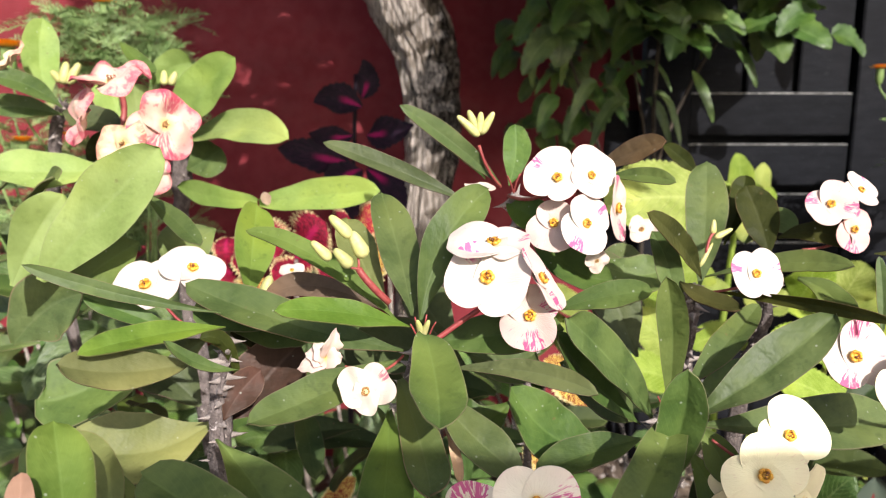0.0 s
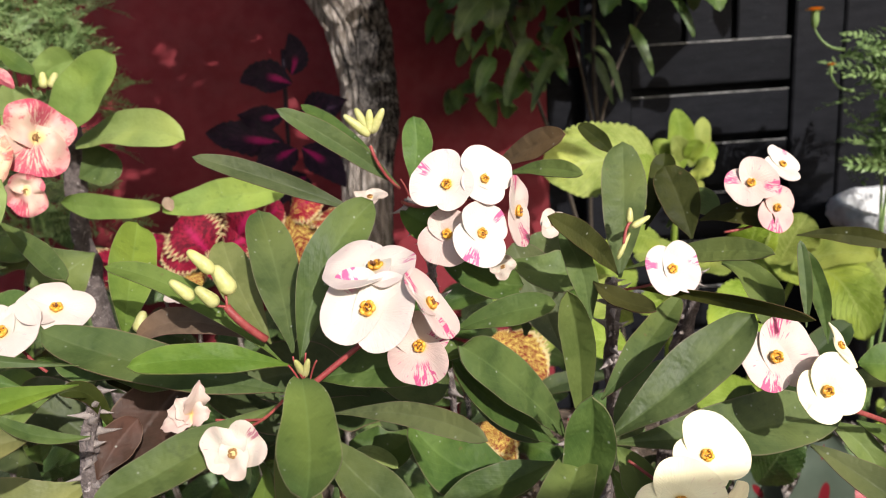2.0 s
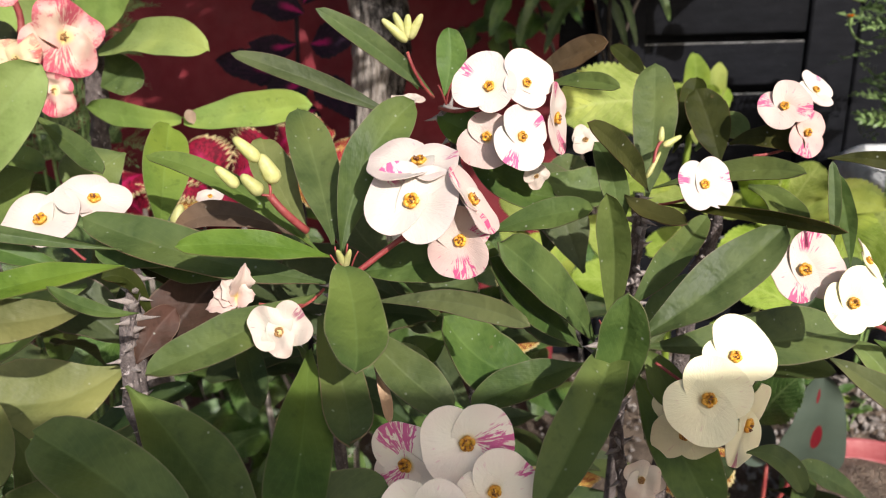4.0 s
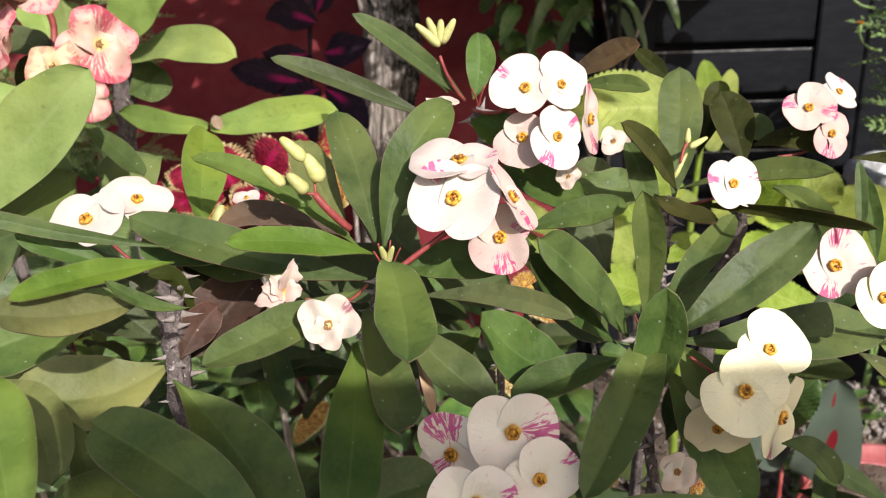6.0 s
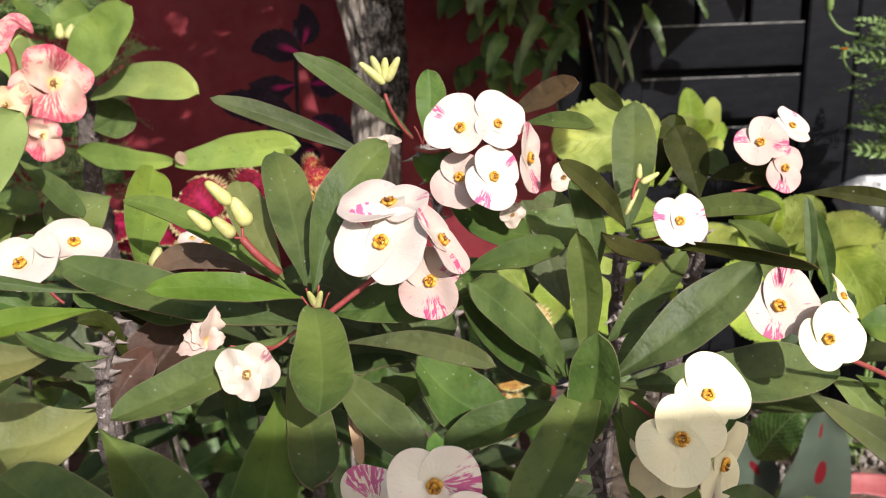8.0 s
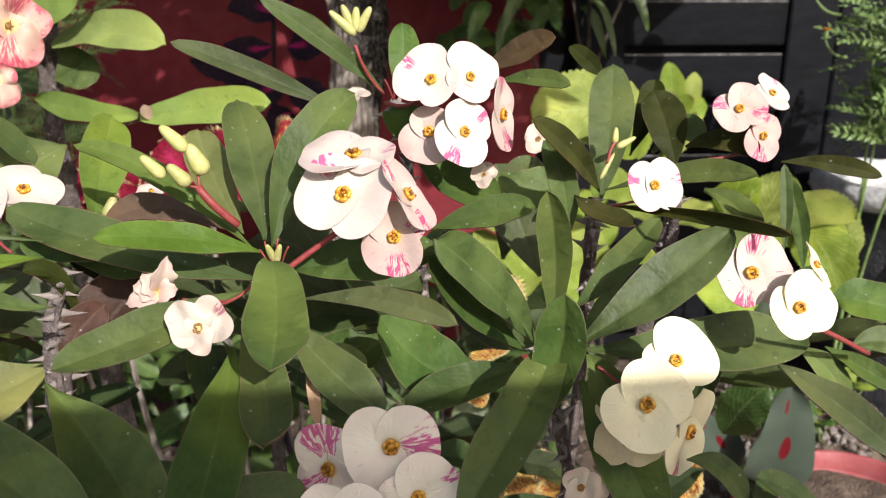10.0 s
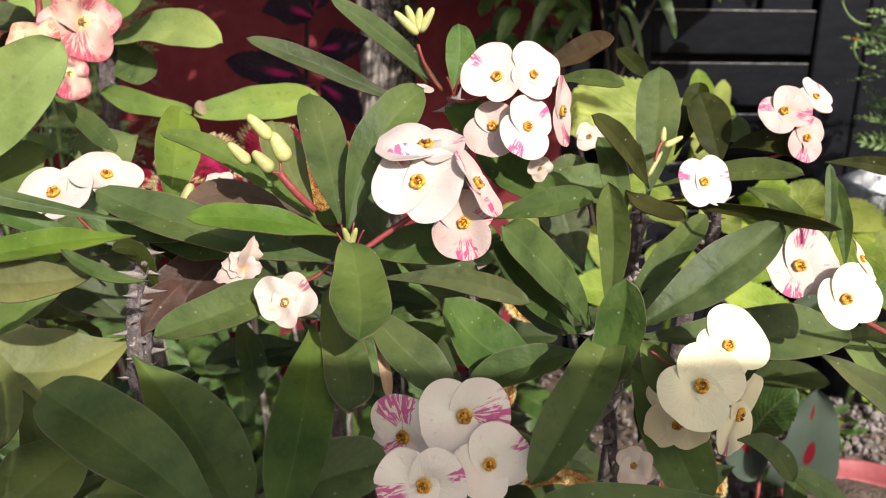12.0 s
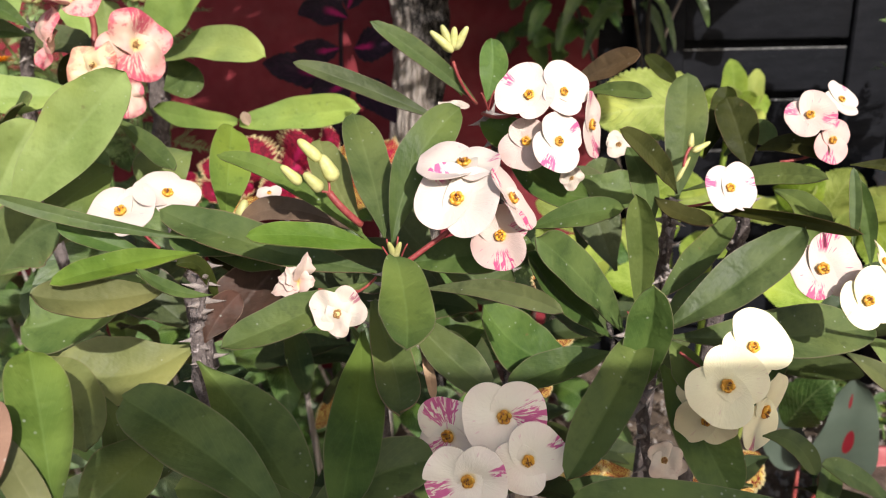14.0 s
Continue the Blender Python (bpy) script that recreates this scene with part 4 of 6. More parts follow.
leaf((0.203, 0.323, 0.748), (0.219, 0.304, 0.739), (0.237, 0.282, 0.725), 0.0155, (-0.27, -0.63, 0.73), leaf_olive)
leaf((0.225, 0.347, 0.745), (0.237, 0.341, 0.736), (0.243, 0.334, 0.724), 0.0134, (-0.06, -0.87, 0.49), leaf_green)
leaf((0.238, 0.346, 0.745), (0.250, 0.336, 0.739), (0.265, 0.324, 0.731), 0.0104, (-0.22, -0.70, 0.68), leaf_green)
leaf((0.274, 0.402, 0.747), (0.286, 0.396, 0.748), (0.307, 0.388, 0.743), 0.0244, (-0.22, -0.71, 0.67), leaf_green)
leaf((0.289, 0.402, 0.718), (0.305, 0.402, 0.721), (0.323, 0.400, 0.717), 0.0173, (-0.04, -0.68, 0.74), leaf_green)
leaf((0.115, 0.316, 0.760), (0.121, 0.307, 0.751), (0.124, 0.299, 0.741), 0.0154, (-0.14, -0.78, 0.61), leaf_green)
leaf((0.0042, 0.3401, 0.7552), (0.0145, 0.3341, 0.7559), (0.0238, 0.3275, 0.7516), 0.0064, (-0.07, -0.60, 0.80), leaf_pale)
leaf((0.001, 0.301, 0.766), (0.005, 0.291, 0.759), (0.007, 0.281, 0.751), 0.0045, (0.06, -0.59, 0.80), leaf_dry)
leaf((-0.0297, 0.3034, 0.7759), (-0.0221, 0.2922, 0.7685), (-0.0189, 0.2799, 0.7571), 0.0043, (-0.10, -0.31, 0.95), leaf_olive)
leaf((0.164, 0.366, 0.775), (0.142, 0.350, 0.770), (0.120, 0.332, 0.759), 0.0165, (0.13, -0.56, 0.82), leaf_green)
leaf((0.095, 0.347, 0.750), (0.079, 0.344, 0.763), (0.056, 0.343, 0.781), 0.0239, (0.43, -0.78, 0.46), leaf_green)
leaf((0.035, 0.368, 0.751), (0.018, 0.361, 0.742), (0.001, 0.359, 0.750), 0.0234, (0.17, -0.69, 0.71), leaf_green)
leaf((0.011, 0.386, 0.773), (0.033, 0.383, 0.767), (0.050, 0.383, 0.773), 0.0266, (-0.05, -0.78, 0.62), leaf_green)
leaf((-0.013, 0.398, 0.737), (-0.045, 0.403, 0.753), (-0.074, 0.409, 0.771), 0.0343, (0.21, -0.76, 0.62), leaf_olive)
leaf((0.011, 0.382, 0.762), (-0.020, 0.387, 0.774), (-0.048, 0.387, 0.770), 0.0319, (0.01, -0.80, 0.60), leaf_olive)
leaf((0.008, 0.397, 0.777), (-0.007, 0.404, 0.789), (-0.017, 0.413, 0.807), 0.0268, (0.17, -0.81, 0.57), leaf_olive)
leaf((-0.027, 0.224, 0.732), (-0.058, 0.232, 0.740), (-0.088, 0.237, 0.740), 0.0154, (0.01, -0.48, 0.88), leaf_green)
leaf((0.153, 0.223, 0.729), (0.104, 0.227, 0.735), (0.056, 0.230, 0.736), 0.0176, (0.02, -0.53, 0.85), leaf_green)
leaf((-0.147, 0.632, 0.820), (-0.150, 0.631, 0.826), (-0.152, 0.630, 0.832), 0.0088, (0.48, -0.88, 0.05), leaf_dry)
leaf((-0.152, 0.443, 0.718), (-0.172, 0.445, 0.737), (-0.194, 0.446, 0.751), 0.0367, (0.43, -0.68, 0.60), leaf_olive)
leaf((-0.160, 0.485, 0.748), (-0.183, 0.476, 0.734), (-0.201, 0.468, 0.719), 0.0352, (0.12, -0.92, 0.36), leaf_olive)
leaf((0.015, 0.411, 0.752), (-0.006, 0.415, 0.760), (-0.027, 0.417, 0.763), 0.0256, (0.06, -0.76, 0.65), leaf_olive)
leaf((0.125, 0.463, 0.743), (0.113, 0.475, 0.776), (0.100, 0.486, 0.809), 0.0322, (0.05, -0.94, 0.34), leaf_olive)
leaf((0.106, 0.487, 0.747), (0.116, 0.497, 0.781), (0.130, 0.505, 0.809), 0.0327, (-0.09, -0.95, 0.31), leaf_olive)
leaf((-0.272, 0.456, 0.754), (-0.251, 0.458, 0.776), (-0.226, 0.456, 0.787), 0.0448, (-0.10, -0.99, 0.14), leaf_olive)
leaf((0.030, 0.406, 0.740), (0.006, 0.404, 0.746), (-0.014, 0.400, 0.744), 0.0256, (0.17, -0.72, 0.67), leaf_olive)
leaf((-0.1185, 0.1796, 0.7741), (-0.1176, 0.1889, 0.7872), (-0.1212, 0.1994, 0.7975), 0.0081, (0.2, -0.6, 0.75), leaf_peach)
leaf((-0.1100, 0.1966, 0.7613), (-0.1097, 0.1888, 0.7700), (-0.1269, 0.2041, 0.7857), 0.0100, (0.2, -0.6, 0.75), leaf_khaki)
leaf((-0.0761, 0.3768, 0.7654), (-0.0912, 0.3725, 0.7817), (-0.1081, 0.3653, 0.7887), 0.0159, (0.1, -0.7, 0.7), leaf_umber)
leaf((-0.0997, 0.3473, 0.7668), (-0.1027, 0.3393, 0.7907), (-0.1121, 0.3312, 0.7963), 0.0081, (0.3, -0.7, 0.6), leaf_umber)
# filler leaves deep in the shrub, in the shade-darkened colour
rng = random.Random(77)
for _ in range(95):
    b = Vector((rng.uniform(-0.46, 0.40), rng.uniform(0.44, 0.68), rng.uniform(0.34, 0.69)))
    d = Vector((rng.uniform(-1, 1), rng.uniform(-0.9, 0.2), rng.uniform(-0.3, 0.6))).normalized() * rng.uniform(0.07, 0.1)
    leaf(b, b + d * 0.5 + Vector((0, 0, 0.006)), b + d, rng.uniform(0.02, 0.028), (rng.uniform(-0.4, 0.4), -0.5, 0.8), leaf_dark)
for _ in range(46):
    b = Vector((rng.uniform(-0.52, -0.26), rng.uniform(0.5, 0.72), rng.uniform(0.66, 0.83)))
    d = Vector((rng.uniform(-1, 1), rng.uniform(-0.8, 0.2), rng.uniform(-0.3, 0.6))).normalized() * rng.uniform(0.06, 0.09)
    leaf(b, b + d * 0.5 + Vector((0, 0, 0.006)), b + d, rng.uniform(0.022, 0.03), (rng.uniform(-0.4, 0.4), -0.5, 0.8), leaf_green)
stalk((-0.006, 0.312, 0.800), (0.007, 0.314, 0.809), (0.023, 0.316, 0.820), 0.0017)
stalk((0.023, 0.316, 0.820), (0.026, 0.311, 0.830), (0.020, 0.308, 0.831), 0.0008)
stalk((0.023, 0.316, 0.820), (0.034, 0.312, 0.814), (0.038, 0.304, 0.816), 0.0008)
stalk((0.023, 0.316, 0.820), (0.037, 0.319, 0.823), (0.045, 0.312, 0.829), 0.0008)
stalk((0.026, 0.318, 0.824), (0.026, 0.323, 0.835), (0.024, 0.322, 0.844), 0.0008)
stalk((-0.024, 0.323, 0.816), (-0.032, 0.320, 0.825), (-0.037, 0.320, 0.832), 0.0023)
stalk((-0.037, 0.320, 0.832), (-0.042, 0.320, 0.833), (-0.046, 0.320, 0.836), 0.0008)
stalk((-0.037, 0.320, 0.832), (-0.037, 0.321, 0.836), (-0.039, 0.323, 0.841), 0.0008)
stalk((0.033, 0.427, 0.857), (0.025, 0.420, 0.868), (0.020, 0.419, 0.881), 0.0012)
stalk((0.034, 0.390, 0.856), (0.043, 0.374, 0.856), (0.049, 0.359, 0.861), 0.0013)
stalk((0.043, 0.374, 0.856), (0.054, 0.364, 0.859), (0.066, 0.359, 0.861), 0.0010)
stalk((-0.017, 0.306, 0.797), (-0.023, 0.295, 0.795), (-0.029, 0.281, 0.798), 0.0008)
stalk((-0.023, 0.295, 0.795), (-0.033, 0.298, 0.794), (-0.041, 0.298, 0.795), 0.0007)
stalk((0.132, 0.391, 0.804), (0.145, 0.381, 0.807), (0.161, 0.372, 0.814), 0.0010)
stalk((0.207, 0.424, 0.821), (0.224, 0.424, 0.824), (0.233, 0.421, 0.832), 0.0011)
stalk((0.210, 0.313, 0.770), (0.227, 0.320, 0.761), (0.249, 0.331, 0.748), 0.0017)
stalk((-0.131, 0.363, 0.795), (-0.138, 0.365, 0.801), (-0.148, 0.370, 0.811), 0.0010)
stalk((0.117, 0.305, 0.759), (0.124, 0.298, 0.755), (0.130, 0.282, 0.754), 0.0009)
stalk((-0.254, 0.586, 0.881), (-0.249, 0.595, 0.902), (-0.254, 0.589, 0.924), 0.0035)
stalk((0.022, 0.262, 0.727), (0.028, 0.257, 0.744), (0.035, 0.254, 0.756), 0.0008)
stalk((0.149, 0.416, 0.820), (0.151, 0.418, 0.828), (0.154, 0.419, 0.832), 0.0012)
stalk((-0.009, 0.312, 0.802), (-0.011, 0.310, 0.808), (-0.012, 0.310, 0.813), 0.0005)
stalk((-0.009, 0.312, 0.802), (-0.008, 0.310, 0.808), (-0.007, 0.310, 0.814), 0.0005)
stalk((-0.007, 0.312, 0.801), (-0.005, 0.310, 0.807), (-0.003, 0.309, 0.811), 0.0005)
stalk((-0.010, 0.312, 0.800), (-0.012, 0.310, 0.806), (-0.014, 0.309, 0.810), 0.0005)
stalk((0.099, 0.313, 0.767), (0.096, 0.311, 0.773), (0.094, 0.310, 0.777), 0.0005)
stalk((0.100, 0.313, 0.767), (0.099, 0.311, 0.774), (0.099, 0.310, 0.779), 0.0005)
stalk((0.101, 0.313, 0.766), (0.102, 0.310, 0.772), (0.104, 0.309, 0.776), 0.0005)
stalk((0.038, 0.400, 0.856), (0.036, 0.398, 0.862), (0.034, 0.397, 0.866), 0.0006)
stalk((0.038, 0.400, 0.856), (0.039, 0.398, 0.862), (0.041, 0.397, 0.867), 0.0006)
bud((-0.049, 0.320, 0.836), (-0.057, 0.320, 0.844), 0.0060)
bud((-0.040, 0.319, 0.833), (-0.047, 0.318, 0.841), 0.0067)
bud((-0.034, 0.320, 0.837), (-0.040, 0.322, 0.848), 0.0080)
bud((-0.040, 0.320, 0.846), (-0.049, 0.321, 0.855), 0.0062)
bud((-0.009, 0.313, 0.804), (-0.011, 0.308, 0.812), 0.0036)
bud((-0.009, 0.313, 0.803), (-0.006, 0.308, 0.812), 0.0034)
bud((0.020, 0.420, 0.886), (0.008, 0.419, 0.897), 0.0057)
bud((0.020, 0.421, 0.887), (0.014, 0.420, 0.900), 0.0057)
bud((0.020, 0.421, 0.887), (0.021, 0.419, 0.899), 0.0057)
bud((0.021, 0.421, 0.887), (0.028, 0.419, 0.899), 0.0057)
bud((0.153, 0.419, 0.831), (0.154, 0.421, 0.839), 0.0042)
bud((0.154, 0.418, 0.829), (0.164, 0.419, 0.834), 0.0042)
bud((0.145, 0.414, 0.813), (0.153, 0.418, 0.826), 0.0030)
bud((-0.091, 0.370, 0.808), (-0.088, 0.373, 0.817), 0.0069)
bud((-0.295, 0.594, 0.920), (-0.292, 0.597, 0.937), 0.0096)
bud((-0.291, 0.594, 0.920), (-0.282, 0.597, 0.936), 0.0088)
bud((-0.295, 0.594, 0.922), (-0.304, 0.596, 0.930), 0.0079)
bud((-0.235, 0.645, 0.921), (-0.235, 0.647, 0.933), 0.0076)
bud((-0.230, 0.645, 0.921), (-0.225, 0.647, 0.932), 0.0076)
flower((0.0187, 0.3059, 0.8306), (-0.16, -0.81, 0.57), (0.97, -0.20, -0.25), 0.0371, "white", (1, 1), ((0, 0), (-0.73, 0.6)))
flower((0.0220, 0.3203, 0.8422), (-0.06, -0.28, 0.96), (0.98, -0.10, -0.17), 0.0370, "white", (0.9, 1.15), ((0.3, 0.15), (0, 0)))
flower((0.0412, 0.3098, 0.8294), (0.80, -0.26, 0.54), (-0.47, 0.23, 0.84), 0.0322, "splashed", (1, 1), ((0.5, 0.7), (-0.2, 0.35)))
flower((0.0372, 0.3060, 0.8146), (-0.34, -0.89, 0.30), (0.17, 0.22, 0.96), 0.0296, "blush", (0.95, 1.05), ((-0.9, 1.2), (0.3, 0.9)))
flower((0.0535, 0.3495, 0.8689), (-0.17, -0.88, 0.45), (0.78, -0.10, -0.62), 0.0272, "white", (0.85, 1.15), ((0, 0), (0.0, 0.35)))
flower((0.0694, 0.3526, 0.8697), (0.40, -0.80, 0.44), (0.35, 0.50, 0.80), 0.0242, "white", (1.22, 1.0), ((0, 0), (0, 0)))
flower((0.0525, 0.3502, 0.8476), (-0.25, -0.91, 0.32), (0.30, 0.25, 0.92), 0.0259, "blush", (0.88, 1.12), ((0, 0), (0, 0)))
flower((0.0662, 0.3441, 0.8482), (0.38, -0.88, 0.27), (0.36, 0.43, 0.83), 0.0273, "white", (1.0, 1.1), ((-0.5, 0.3), (-0.1, 0.6)))
flower((0.0838, 0.3611, 0.8531), (0.90, -0.43, 0.11), (0.03, 0.29, 0.96), 0.0332, "splashed", (1, 1), ((0.3, 0.6), (0.4, 1.1)))
flower((0.2172, 0.4164, 0.8483), (-0.24, -0.88, 0.42), (0.86, 0.01, 0.52), 0.0277, "blush", (1, 1), ((-0.8, 0.7), (-0.9, 0.9)))
flower((0.2393, 0.4279, 0.8548), (0.30, -0.66, 0.68), (0.46, 0.62, 0.55), 0.0242, "white", (1, 1), ((0, 0.2), (0, 0)))
flower((0.2314, 0.4170, 0.8342), (0.30, -0.94, 0.12), (0.39, 0.21, 0.90), 0.0263, "pink", (0.95, 1.05), ((0.2, 0.4), (0.2, 0.9)))
flower((0.1572, 0.3677, 0.8191), (0.10, -0.90, 0.42), (0.98, 0.15, 0.09), 0.0274, "white", (1.02, 1.0), ((0.1, 0.3), (-0.35, 0.5)))
flower((0.1838, 0.3200, 0.7916), (-0.03, -0.88, 0.48), (0.95, 0.12, 0.28), 0.0331, "splashed", (1.05, 0.95), ((1.1, 0.7), (0.85, 0.85)))
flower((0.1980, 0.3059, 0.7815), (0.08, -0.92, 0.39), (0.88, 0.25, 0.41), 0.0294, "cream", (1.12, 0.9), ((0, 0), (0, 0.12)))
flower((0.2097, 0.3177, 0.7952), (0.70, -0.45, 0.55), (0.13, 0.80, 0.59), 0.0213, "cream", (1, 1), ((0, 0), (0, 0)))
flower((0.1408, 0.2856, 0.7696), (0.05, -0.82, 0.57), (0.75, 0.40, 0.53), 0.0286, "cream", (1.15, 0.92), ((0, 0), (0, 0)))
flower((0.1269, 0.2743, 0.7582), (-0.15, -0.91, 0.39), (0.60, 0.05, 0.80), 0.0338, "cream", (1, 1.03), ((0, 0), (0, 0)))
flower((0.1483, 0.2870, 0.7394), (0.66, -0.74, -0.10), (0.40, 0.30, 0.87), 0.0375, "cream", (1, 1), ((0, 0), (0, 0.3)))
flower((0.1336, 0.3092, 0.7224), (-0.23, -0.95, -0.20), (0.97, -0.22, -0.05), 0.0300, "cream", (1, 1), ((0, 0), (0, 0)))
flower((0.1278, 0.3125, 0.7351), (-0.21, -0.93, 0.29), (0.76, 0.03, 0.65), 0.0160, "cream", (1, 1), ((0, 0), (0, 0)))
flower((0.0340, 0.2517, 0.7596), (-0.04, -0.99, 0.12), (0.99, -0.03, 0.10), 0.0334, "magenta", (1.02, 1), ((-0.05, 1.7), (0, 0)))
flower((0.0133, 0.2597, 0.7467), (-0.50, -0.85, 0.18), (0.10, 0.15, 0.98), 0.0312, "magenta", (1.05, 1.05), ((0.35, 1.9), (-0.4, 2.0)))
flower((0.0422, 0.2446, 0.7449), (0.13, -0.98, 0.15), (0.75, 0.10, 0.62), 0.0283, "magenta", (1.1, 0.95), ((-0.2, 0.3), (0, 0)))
# blush flower, given the raised magenta bracts to brighten it in shade
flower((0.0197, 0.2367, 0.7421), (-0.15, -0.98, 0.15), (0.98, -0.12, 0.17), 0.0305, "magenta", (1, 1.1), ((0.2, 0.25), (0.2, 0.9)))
flower((-0.0298, 0.2751, 0.7927), (-0.04, -0.89, 0.45), (0.00, -0.45, -0.89), 0.0217, "wilted", (0.85, 1.12, 1.12), ((0, 0), (0.2, 0.3), (0, 0)))
flower((-0.1501, 0.3689, 0.8125), (-0.09, -0.62, 0.78), (0.99, -0.09, 0.04), 0.0371, "white", (1.03, 0.98), ((0, 0), (0, 0)))
flower((-0.1301, 0.3804, 0.8187), (0.30, -0.44, 0.85), (0.92, -0.12, -0.38), 0.0339, "white", (1, 1), ((0, 0), (0, 0)))
flower((-0.187, 0.396, 0.811), (-0.07, 0.07, 1.00), (1.00, -0.04, 0.07), 0.0168, "white")
flower((-0.1931, 0.5260, 0.8901), (0.55, -0.81, 0.20), (0.30, 0.40, 0.86), 0.0481, "rose", (1, 1.1), ((0.2, 1.2), (0.1, 1.6)))
flower((-0.2166, 0.5132, 0.8762), (-0.31, -0.81, 0.50), (0.94, -0.15, 0.31), 0.0445, "peach", (0.9, 1.05), ((0, 0.4), (0.7, 0.9)))
flower((-0.1961, 0.5086, 0.8600), (0.23, -0.94, -0.26), (0.30, 0.13, 0.90), 0.0300, "rose", (0.8, 1.1), ((0, 0.3), (0, 0.9)))
flower((-0.2436, 0.5144, 0.8960), (-0.74, -0.64, 0.21), (0.18, 0.11, 0.98), 0.0450, "rose", (1, 1), ((0, 0.9), (0, 1.0)))
flower((-0.2244, 0.5181, 0.9183), (0.04, -0.24, 0.97), (1.00, 0.01, -0.04), 0.0526, "rose", (1, 1), ((0, 0.6), (0, 0.9)))
flower((-0.323, 0.577, 0.938), (-0.49, -0.46, 0.74), (0.78, 0.13, 0.61), 0.0296, "peach")
flower((0.113, 0.421, 0.833), (-0.03, -0.80, 0.60), (1.00, -0.05, -0.01), 0.0175, "wilted")
flower((0.019, 0.391, 0.859), (-0.12, -0.38, 0.92), (0.98, 0.12, 0.17), 0.0169, "wilted")
flower((-0.087, 0.422, 0.809), (-0.01, -0.39, 0.92), (1.00, -0.05, -0.01), 0.0151, "white")
flower((0.079, 0.378, 0.824), (0.12, -0.99, -0.06), (0.88, 0.08, 0.47), 0.0136, "wilted")
flower((0.118, 0.307, 0.699), (-0.04, -0.96, 0.29), (1.00, -0.05, -0.01), 0.0155, "wilted")
flower((0.108, 0.288, 0.715), (0.11, -0.95, 0.29), (0.99, 0.10, -0.06), 0.0181, "wilted")
dried_flower((-0.049, 0.297, 0.799), 0.0161)


# ---------------------------------------------------------------- plants behind
def leaf_of(plant, base, mid, tip, width, face, material, **more):
    count[0] += 1
    verts, faces, uvs = blade(base, mid, tip, width, face, seed=count[0], **more)
    return part("leaf", mesh("leaf", verts, faces, material, uvs=uvs), plant, base)


def cane(plant, a, b, c, r, material, name="stem"):
    verts, faces = tube(bend(a, b, c, 12), [r * (1 - 0.04 * i) for i in range(13)], 8, 0.2, 3)
    return part(name, mesh(name, from_place(verts, a), faces, material), plant, a)


LIME = thing("lime_coleus_plant", (0.47, 1.2, 0.0), "leafy coleus with lime yellow-green toothed leaves", "plant")
cane(LIME, (0.47, 1.2, -0.02), (0.46, 1.2, 0.4), (0.48, 1.2, 0.78), 0.008, lime)
cane(LIME, (0.50, 1.18, -0.02), (0.53, 1.12, 0.3), (0.56, 1.0, 0.60), 0.007, lime)


def leafy(plant, low, high, n, length, width, material, seed, droop=0.3, **more):
    """Leaves at chance places in a box, turned outwards and up."""
    rng = random.Random(seed)
    for _ in range(n):
        b = Vector([rng.uniform(p, q) for p, q in zip(low, high)])
        g = rng.uniform(0, 6.28)
        run = Vector((math.cos(g), math.sin(g) * 0.7 - 0.35, rng.uniform(-0.5, 0.5) - droop * 0.5)).normalized() * rng.uniform(*length)
        face = Vector((rng.uniform(-0.4, 0.5), -0.6, rng.uniform(0.4, 1.0)))
        leaf_of(plant, b, b + run * 0.5 + Vector((0, 0, 0.12 * run.length)), b + run - Vector((0, 0, droop * 0.3 * run.length)), rng.uniform(*width), face, material, **more)


VARIEGATED = thing("variegated_coleus_plant", (-0.18, 1.12, 0.0), "coleus with crimson and yellow toothed leaves", "plant")
CRINKLED = dict(teeth=20, ragged=0.1, nu=60, nv=8, wide=0.45, power=0.6, fold=0.14)
FRILLED = dict(teeth=11, ragged=0.34, nu=44, nv=8, wide=0.42, power=0.62, fold=-0.1, curl=-0.12)
TOOTHED = dict(teeth=12, ragged=0.16, nu=36, nv=8, wide=0.42, power=0.7, fold=0.12)
POINTED = dict(teeth=9, ragged=0.16, nu=27, nv=8, wide=0.38, power=1.0, fold=0.25)
for x, y, z in ((-0.36, 1.1, 0.64), (-0.22, 1.1, 0.68), (-0.08, 1.1, 0.70), (0.1, 1.05, 0.52), (0.25, 1.0, 0.48), (-0.45, 1.15, 0.6)):
    cane(VARIEGATED, (x * 0.7 - 0.03, 1.12, -0.02), (x, y + 0.02, z * 0.5), (x, y, z), 0.006, bark)

PURPLE = thing("purple_coleus_plant", (-0.2, 1.5, 0.0), "dark purple coleus with magenta leaf hearts by the wall", "plant")
cane(PURPLE, (-0.2, 1.5, -0.02), (-0.19, 1.5, 0.5), (-0.17, 1.5, 0.97), 0.007, purple)
leaf_of(VARIEGATED, (-0.255, 1.120, 0.676), (-0.273, 1.109, 0.710), (-0.291, 1.122, 0.728), 0.073, (0.03, -0.75, 0.53), coleus_crimson, **FRILLED)
leaf_of(VARIEGATED, (-0.213, 1.122, 0.690), (-0.194, 1.099, 0.722), (-0.176, 1.100, 0.738), 0.066, (0.09, -0.75, 0.42), coleus_crimson, **FRILLED)
leaf_of(VARIEGATED, (-0.231, 1.119, 0.674), (-0.204, 1.108, 0.693), (-0.177, 1.121, 0.697), 0.061, (0.24, -0.75, 0.49), coleus_crimson, **FRILLED)
